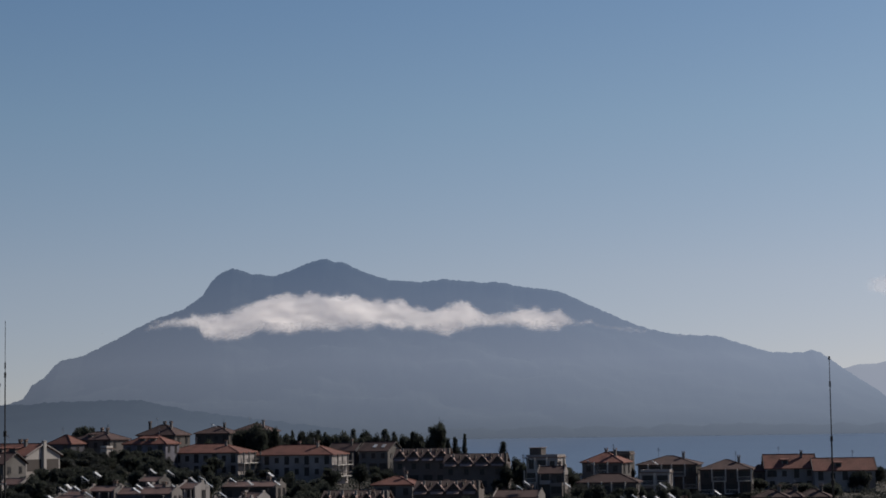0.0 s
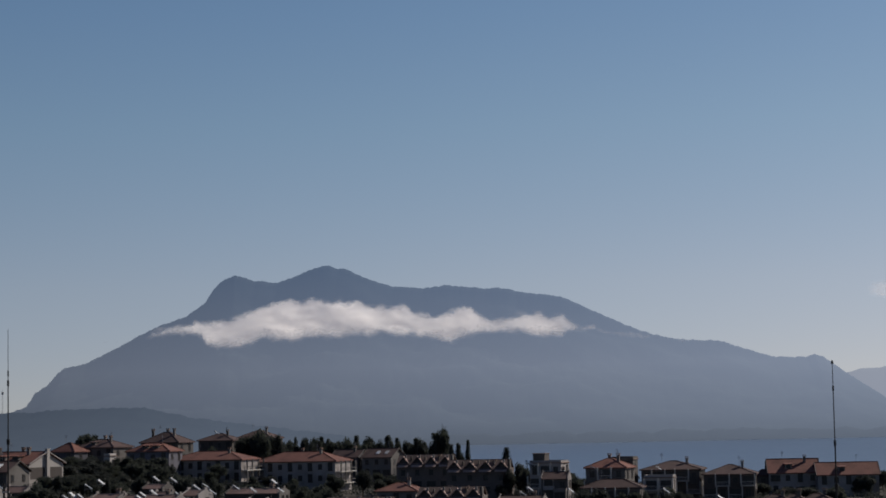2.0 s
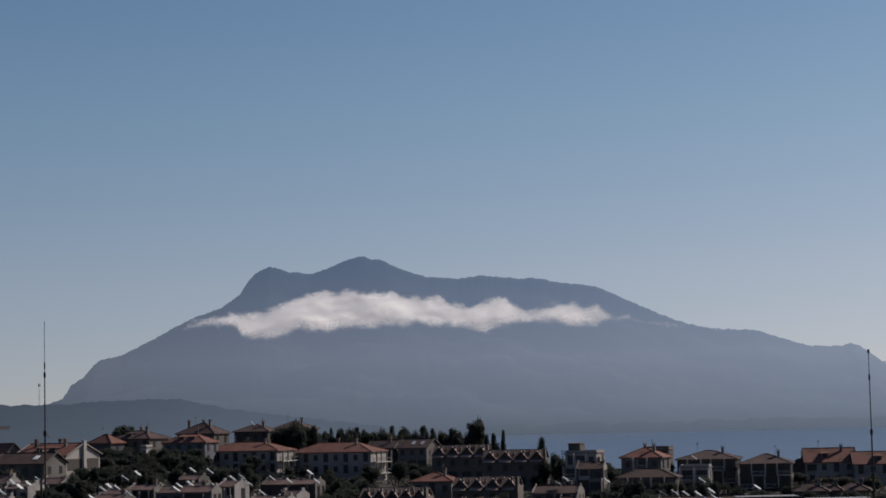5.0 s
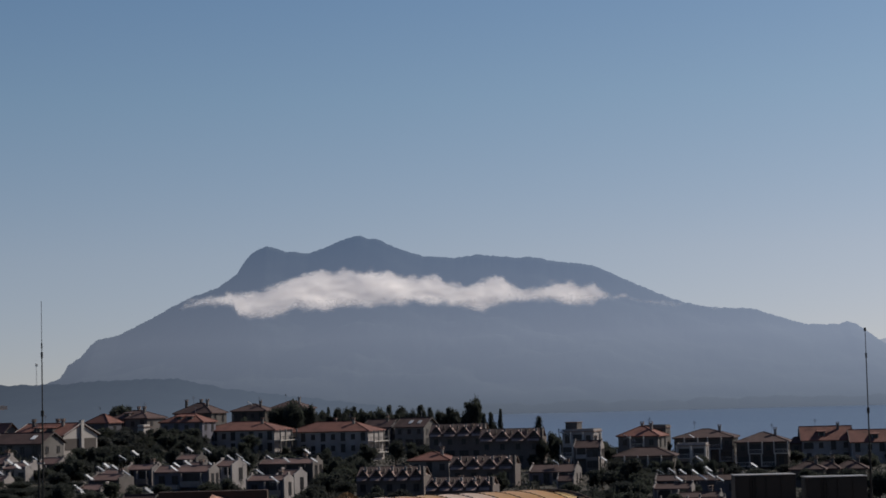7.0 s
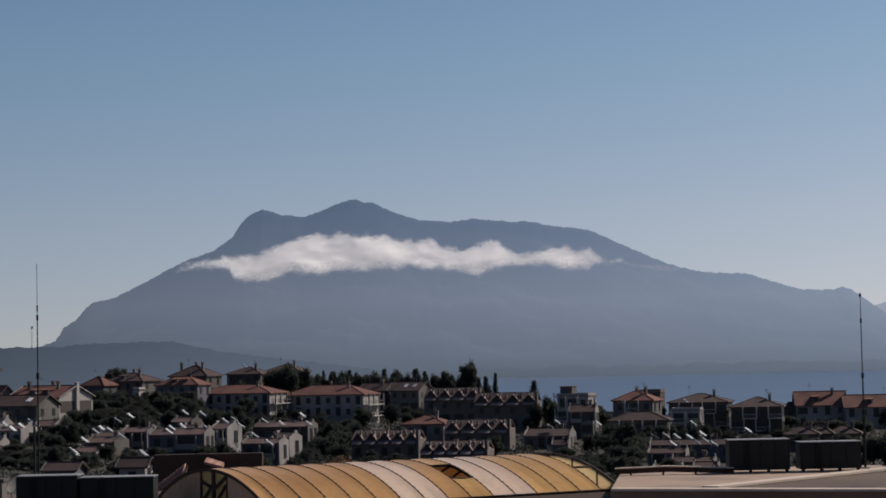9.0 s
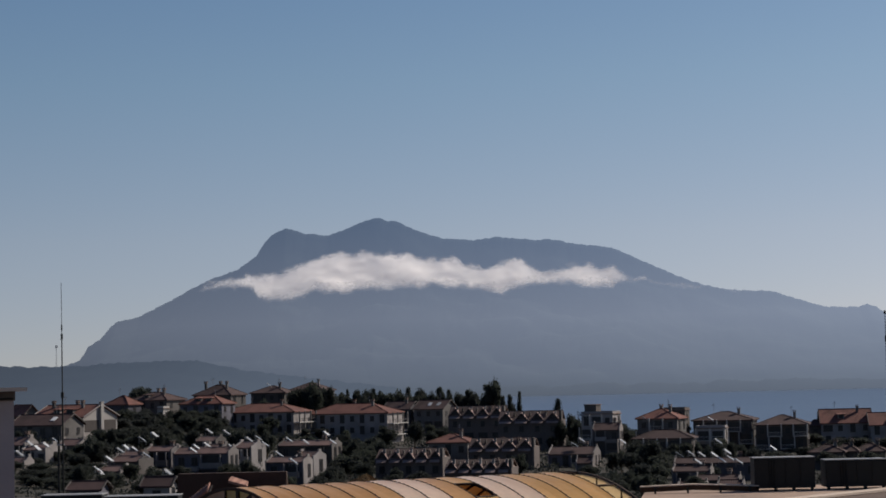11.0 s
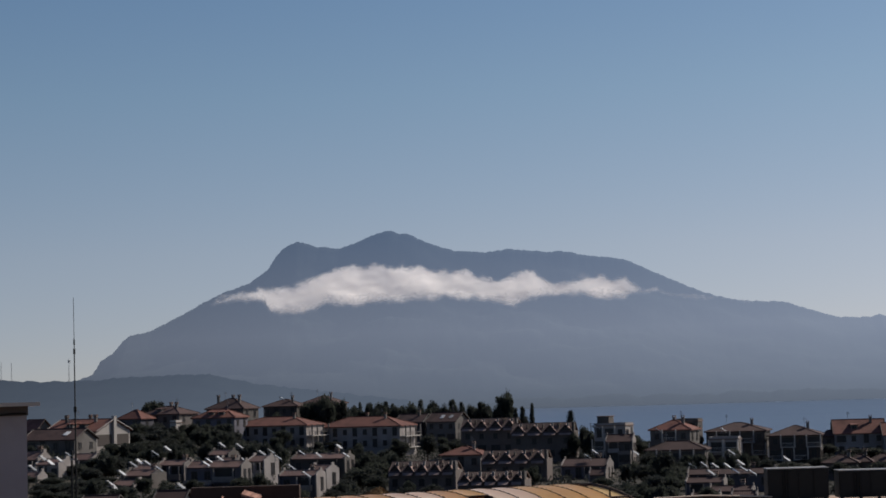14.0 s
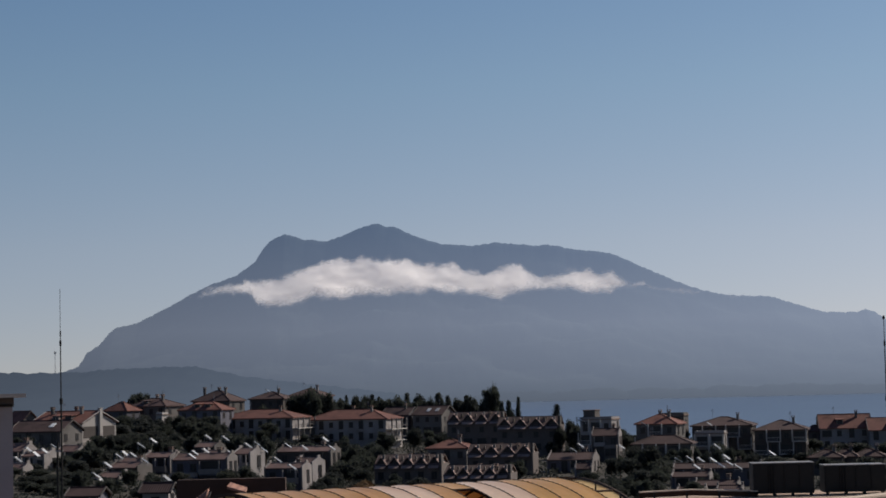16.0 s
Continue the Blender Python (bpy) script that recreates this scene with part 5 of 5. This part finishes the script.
tagged(part("terrace_brown", bm, MEMBRANE, None), "brown felt on the raised roof", "roof", kind="structure")

bm = bm_new()
prism(bm, [(-6.5, 62.3), (3.0, 60.2), (4.89, 63.18), (5.4, 68.6)], 25.704, 25.73)
tagged(part("terrace_kerb", bm, SEAM, None), "dark brown upstand along the roof light", "roof", kind="structure")


def coping(a, b, wide, z, mat=CAPSTONE, high=0.07):
    a, b = Vector(a), Vector(b)
    n = (b - a).orthogonal().normalized() * wide / 2
    g = bm_new()
    prism(g, [tuple(a - n), tuple(b - n), tuple(b + n), tuple(a + n)], z, z + high)
    return part("coping", g, mat, None)


for a, b, wd, zc in (((5.0, 63.05), (26, 55.0), 0.62, 26.103), ((7.9, 63.1), (15.3, 71.7), 0.62, 26.098)):
    tagged(coping(a, b, wd, zc), "pale stone coping strip along the roof edge", "coping", kind="structure")

FASCIA = material("brown_painted_fascia", (0.34, 0.215, 0.155), 0.85, vary=0.18, scale=0.9, stain=(0.24, 0.15, 0.11))
bm = bm_new()
prism(bm, [(4.9, 63.12), (26, 54.93), (26, 54.99), (4.9, 63.18)], 25.71, 26.1)
tagged(part("fascia", bm, FASCIA, None), "brown painted fascia under the coping", "fascia", kind="structure")

# low dark parapet with a pale rail on the far side
parapet = thing("low_parapet", pose(0, 0, 26.1), "low dark parapet with a pale metal rail", "parapet")
for x0, x1, z0, z1 in ((5.7, 7.5, 0.22, 0.27), (7.5, 9.7, 0.27, 0.17)):
    bm = bm_new()
    slab(bm, (x0, 71.0, z0), (x1, 71.0, z1), (x1, 71.2, z1), (x0, 71.2, z0), 0.17)
    part("upstand", bm, SEAM, parapet)
    bm = bm_new()
    slab(bm, (x0, 70.97, z0 + 0.04), (x1, 70.97, z1 + 0.04), (x1, 71.24, z1 + 0.04), (x0, 71.24, z0 + 0.04), 0.038)
    part("rail", bm, CAPSTONE, parapet)
for xx in (6.2, 7.3, 8.4, 9.4):
    bm = bm_new()
    box(bm, xx - 0.03, xx + 0.03, 70.9, 71.0, 0, 0.2)
    part("post", bm, DARKSTEEL, parapet)


LIDSTEEL = material("galvanised_lid", (0.3, 0.29, 0.28), 0.5, 0.1, vary=0.15, bump=0.05)


def plant_box(x0, x1, y, z0, z1, label):
    t = thing("roof_plant_unit", pose((x0 + x1) / 2, y, z0), label, "plant unit", "plant units on the roof")
    w, h, d = (x1 - x0) / 2, z1 - z0, 1.0
    g = bm_new()
    box(g, -w, w, 0, d, 0.09, h - 0.05)
    part("casing", g, DARKSTEEL, t)
    g = bm_new()
    box(g, -w - 0.02, w + 0.02, -0.02, d + 0.02, h - 0.04, h - 0.015)
    part("lid", g, LIDSTEEL, t, "pale grey metal lid")
    for sx in (-1, -0.33, 0.33, 1):
        g = bm_new()
        box(g, sx * (w - 0.1) - 0.05, sx * (w - 0.1) + 0.05, 0.05, 0.15, 0, 0.09)
        part("foot", g, DARKSTEEL, t)
    for i in range(4):
        cx = -w + (i + 0.5) * w / 2
        g = bm_new()
        box(g, cx - w / 4 + 0.03, cx + w / 4 - 0.03, -0.025, -0.002, 0.22, h - 0.1)
        part("panel", g, DARKSTEEL, t)
    for i in range(3):
        g = bm_new()
        tube(g, (-w * 0.5 + i * 0.09, -0.05, 0.1), (-w * 0.5 + i * 0.09, -0.05, h - 0.12), 0.02, sides=6)
        part("pipe", g, DARKSTEEL, t)


plant_box(9.57, 11.62, 71.0, 26.104, 27.25, "dark painted metal plant unit on short feet")
plant_box(11.98, 14.04, 71.0, 26.104, 27.13, "dark painted metal plant unit beside the mast")
plant_box(-13.2, -11.33, 64.0, 25.704, 26.87, "dark metal plant unit with a pale lid")
plant_box(-11.25, -9.0, 64.0, 25.704, 26.79, "long dark metal plant unit with a pale lid")


def mast(x, y, z0, joints, top, label, twin=False):
    t = thing("antenna_mast", pose(x, y, z0), label, "mast")
    z = 0
    r = 0.03 if twin else 0.042
    for i, j in enumerate(joints + [top - z0]):
        g = bm_new()
        tube(g, (0, 0, z), (0, 0, j), r, r * 0.9, 8)
        s = part("tube_section", g, DARKSTEEL, t)
        if i < len(joints):
            g = bm_new()
            tube(g, (0, 0, j - 0.09), (0, 0, j + 0.09), r * 1.7, sides=8)
            part("clamp", g, DARKSTEEL, s)
        z, r = j, r * 0.68
    g = bm_new()
    tube(g, (0, 0, 0), (0, 0, 0.04), 0.16, sides=10)
    part("base_plate", g, STEEL, t)
    if twin:
        g = bm_new()
        tube(g, (-0.15, 0.1, 0), (-0.15, 0.1, 2.9), 0.036, sides=8)
        part("support_pole", g, DARKSTEEL, t)
        for zz in (1.0, 2.6):
            g = bm_new()
            box(g, -0.2, 0.03, 0.0, 0.1, zz, zz + 0.05)
            part("bracket", g, STEEL, t)
    else:
        g = bm_new()
        tube(g, (0, 0, top - z0 - 0.12), (0, 0, top - z0), 0.05, 0.03, 8)
        part("finial", g, DARKSTEEL, t)


mast(-12.95, 66.3, 25.704, [4.2, 6.05, 6.35], 33.47, "thin dark whip mast clamped to a support pole", True)
mast(14.45, 72.4, 26.104, [1.7, 3.2, 5.1], 32.17, "thin dark jointed mast with a knob on top")

# satellite dish and its box
dish = thing("satellite_dish", pose(-12.75, 60.5, 25.704), "small white satellite dish beside a low masonry box", "dish")
bm = bm_new()
rings = []
for k in range(5):
    q = 0.19 * k / 4
    rings.append([bm.verts.new((q * math.cos(a), -0.5 * q * q, q * math.sin(a))) for a in (i * math.pi / 9 for i in range(18))] if k else [bm.verts.new((0, 0, 0))])
for k in range(1, 5):
    for i in range(18):
        j = (i + 1) % 18
        bm.faces.new((rings[0][0], rings[1][i], rings[1][j]) if k == 1 else (rings[k - 1][i], rings[k][i], rings[k][j], rings[k - 1][j]))
part("reflector", bm, TANK, dish, m=pose(0.15, -0.1, 1.05, 15, 0, 62), smooth=True)
bm = bm_new()
tube(bm, (0.15, 0, 0), (0.15, 0, 1.05), 0.025, sides=8)
part("stem", bm, STEEL, dish)
flue = thing("masonry_flue", pose(-13.25, 60.8, 25.704), "low rendered flue with a flat cap", "flue")
bm = bm_new()
box(bm, -0.4, 0.3, 0, 0.7, 0, 1.15)
part("shaft", bm, BEIGE, flue)
bm = bm_new()
box(bm, -0.46, 0.36, -0.06, 0.76, 1.15, 1.23)
part("cap", bm, BEIGE, flue)

# ---- barrel roof light ----
AX = Vector((math.cos(radians(29.72)), math.sin(radians(29.72)), 0))
OUT = Vector((AX.y, -AX.x, 0))
HALF, RISE, ZB = 4.508, 1.129, 25.704
RAD = (HALF * HALF + RISE * RISE) / (2 * RISE)
PHI = math.asin(HALF / RAD)
FIRST, BAY = 0.495, 0.824
RIBS = [0.0] + [FIRST + BAY * k for k in range(16)]
vault_m = Matrix(((AX.x, OUT.x, 0, -7.576), (AX.y, OUT.y, 0, 66.655), (0, 0, 1, ZB), (0, 0, 0, 1)))
# local x along the axis, y to the near side, z up
vault = thing("barrel_roof_light", vault_m, "barrel-vaulted roof light of yellowed plastic sheets with dark ribs", "roof light")


def arc(a, r):
    return r * math.sin(a), r * math.cos(a) - (RAD - RISE)


def bent(bm, x0, x1, a0, a1, r0, r1, segs=18, sag=0.0):
    """A strip bent over the vault between two angles, r0 to r1 thick, a little slack between its edges."""
    cols = [x0, x0 + (x1 - x0) * 0.25, (x0 + x1) / 2, x0 + (x1 - x0) * 0.75, x1] if sag else [x0, x1]
    grid = []
    for r in (r0, r1):
        rows = []
        for i in range(segs + 1):
            a = a0 + (a1 - a0) * i / segs
            row = []
            for j, x in enumerate(cols):
                q = r - sag * math.sin(math.pi * j / (len(cols) - 1)) * (0.6 + 0.8 * noise.noise(Vector((x * 3, a * 4, 1))))
                y, z = arc(a, q)
                row.append(bm.verts.new((x, y, z)))
            rows.append(row)
        grid.append(rows)
    lo, hi = grid
    nc = len(cols)
    for i in range(segs):
        for j in range(nc - 1):
            bm.faces.new((hi[i][j], hi[i][j + 1], hi[i + 1][j + 1], hi[i + 1][j]))
            bm.faces.new((lo[i + 1][j], lo[i + 1][j + 1], lo[i][j + 1], lo[i][j]))
        for j in (0, nc - 1):
            bm.faces.new((lo[i][j], hi[i][j], hi[i + 1][j], lo[i + 1][j]))
    for i in (0, segs):
        for j in range(nc - 1):
            bm.faces.new((lo[i][j], lo[i][j + 1], hi[i][j + 1], hi[i][j]))


for i in range(15):
    mat = CREAM if i in (6, 7, 10, 11) else OLIVE if i > 11 or i == 9 else TAN
    x0, x1 = RIBS[i] + 0.02, RIBS[i + 1] - 0.02
    spans = ((-PHI, PHI * 0.35), (PHI * 0.67, PHI)) if i == 9 else ((-PHI, PHI),)
    for a0, a1 in spans:
        bm = bm_new()
        bent(bm, x0, x1, a0, a1, RAD - 0.012, RAD, 20, 0.03)
        part("sheet", bm, mat, vault, "pale newer plastic sheet" if mat is CREAM else "", smooth=False)
for i, x in enumerate(RIBS):
    bm = bm_new()
    bent(bm, x - 0.016, x + 0.016, -PHI, PHI, RAD - 0.09, RAD + 0.01)
    part("rib", bm, SEAM if i < 16 else BROWNWALL, vault)
# small dark clips that hold the sheets along each rib
clip_bm = bm_new()
box(clip_bm, -0.022, 0.022, -0.025, 0.025, -0.01, 0.012)
clip_me = to_mesh("clip", clip_bm, SEAM)
for x in RIBS[1:16]:
    for k in range(16):
        a = PHI * (0.02 + 0.95 * k / 15)
        y, z = arc(a, RAD + 0.012)
        hang("clip", clip_me, vault, Matrix.Translation((x, y, z)) @ Matrix.Rotation(-a, 4, "X"))
# open hatch frame and the last bay: bare purlins, sheets only behind
for a in (PHI * 0.35, PHI * 0.67):
    bm = bm_new()
    bent(bm, RIBS[9], RIBS[10], a - 0.004, a + 0.004, RAD - 0.06, RAD + 0.012, 2)
    part("purlin", bm, SEAM, vault)
bm = bm_new()
bent(bm, RIBS[15] + 0.02, RIBS[16] - 0.02, -PHI, -PHI * 0.05, RAD - 0.012, RAD, 14)
part("sheet", bm, SEAM, vault, "dark brown end sheet")
for a in (0.02, PHI * 0.55, PHI):
    bm = bm_new()
    bent(bm, RIBS[15], RIBS[16], a - 0.005, a + 0.005, RAD - 0.07, RAD - 0.02, 2)
    part("purlin", bm, SEAM, vault)
# end gables: panels up to the arch, between posts
L = RIBS[16]


def gable_panel(x, t, y0, y1, mat, name, label=""):
    pts = [(y0, 0.03)]
    for k in range(7):
        yy = y0 + (y1 - y0) * k / 6
        pts.append((yy, max(math.sqrt((RAD - 0.08) ** 2 - yy * yy) - (RAD - RISE), 0.05)))
    pts.append((y1, 0.03))
    g = bm_new()
    k = len(pts)
    solid(g, [(x, p, q) for p, q in pts] + [(x + t, p, q) for p, q in pts],
          [tuple(range(k)), tuple(range(2 * k - 1, k - 1, -1))] + [(i, k + i, k + (i + 1) % k, (i + 1) % k) for i in range(k)])
    return part(name, g, mat, vault, label)


edges = [-4.45, -3.0, -1.5, 0.0, 1.5, 3.0, 4.45]
for a, b in zip(edges, edges[1:]):
    gable_panel(L - 0.06, 0.03, a + 0.03, b - 0.03, YELLOW, "gable_panel", "yellow translucent gable panel")
for e in edges[1:-1]:
    gable_panel(L - 0.09, 0.1, e - 0.028, e + 0.028, SEAM, "mullion")
for a, b in ((-4.45, -0.8), (1.35, 4.45)):
    gable_panel(0.02, 0.08, a, b, GABLEWALL, "gable_wall")
gable_panel(0.05, 0.03, -0.72, 0.12, OCHRE, "gable_panel")
gable_panel(0.05, 0.03, 0.34, 1.27, OCHRE, "gable_panel")
for e in (-0.76, 0.23, 1.31):
    gable_panel(0.0, 0.1, e - (0.1 if e == 0.23 else 0.04), e + (0.1 if e == 0.23 else 0.04), SEAM, "mullion")
for zz, yy, tilt in ((0.3, -0.3, 35), (0.62, -0.3, -12), (0.35, 0.8, 36), (0.72, 0.8, 24)):
    bm = bm_new()
    box(bm, -0.01, 0.03, -0.5, 0.5, -0.05, 0.05)
    part("brace", bm, SEAM, vault, m=pose(0.0, yy, zz, tilt))
for sy in (-1, 1):
    bm = bm_new()
    box(bm, -0.1, L + 0.1, sy * 4.56 - 0.1, sy * 4.56 + 0.1, 0.0, 0.1)
    part("kerb", bm, SEAM, vault)

# ---- stair tower of the next roof ----
tower = thing("stair_tower", pose(-11.95, 44.48, 8.06, 0, 0, 14), "pinkish plastered stair tower with a projecting slab roof", "tower")
bm = bm_new()
box(bm, -2.2, 2.17, 0, 4, 0, 21.78)
part("wall", bm, PLASTER, tower)
bm = bm_new()
box(bm, -2.3, 2.2, -0.06, 4.06, 21.78, 21.98)
part("ring_beam", bm, BEIGE, tower)
bm = bm_new()
box(bm, -2.7, 2.44, -0.5, 4.5, 21.98, 22.06)
part("roof_slab", bm, CAPSTONE, tower)
bm = bm_new()
for i in range(14):
    u0, u1 = i / 14, (i + 1) / 14
    f = lambda u: (-2.2 + 4.36 * u, -0.1, 21.82 - 0.16 * math.sin(math.pi * min(u * 1.1, 1)))
    tube(bm, f(u0), f(u1), 0.025, sides=6)
part("cable", bm, DARKSTEEL, tower, "slack black cable")

# small tiled canopy behind the units: barrel tiles stepping up its verge
lean = thing("tiled_canopy", pose(-10.44, 75.0, 12.81), "small canopy of rounded red clay tiles", "canopy")
RUN, CLIMB = 0.92, 0.67
bm = bm_new()
slab(bm, (-0.1, 0.05, 12.8), (RUN + 0.1, 0.05, 12.8 + CLIMB), (RUN + 0.16, 0.55, 13.06 + CLIMB), (-0.04, 0.55, 13.06), 0.06)
part("board", bm, SHADEWOOD, lean)
tile_bm = bm_new()
tube(tile_bm, (0, 0, -0.14), (0.06, 0.5, 0.16), 0.04, 0.036, 10)
tile_me = to_mesh("roof_tile", tile_bm, TERRACOTTA, True)
for i in range(10):
    hang("roof_tile", tile_me, lean, Matrix.Translation((RUN * i / 9, 0, 12.95 + CLIMB * i / 9)))
for q in (0.1, 0.9):
    bm = bm_new()
    box(bm, RUN * q - 0.06, RUN * q + 0.06, 0.3, 0.45, 0, 12.8 + CLIMB * q)
    part("post", bm, SHADEWOOD, lean)

# dark wall of the house behind the roof light, with a tiled coping roof on it
back = thing("rear_wall", pose(-9.91, 86, 11.5), "dark brown plastered wall with a small clay tile roof", "wall")
bm = bm_new()
box(bm, -2.25, 2.25, 0.58, 1.1, 0, 15.0)
part("wall", bm, UMBER, back)
bm = bm_new()
slab(bm, (0.02, -1.00, 14.76), (0.77, -1.00, 14.54), (0.68, 0.6, 14.66), (-0.02, 0.6, 14.88), 0.1)
part("tile_roof", bm, TERRACOTTA, back, "sunlit orange clay tiles")
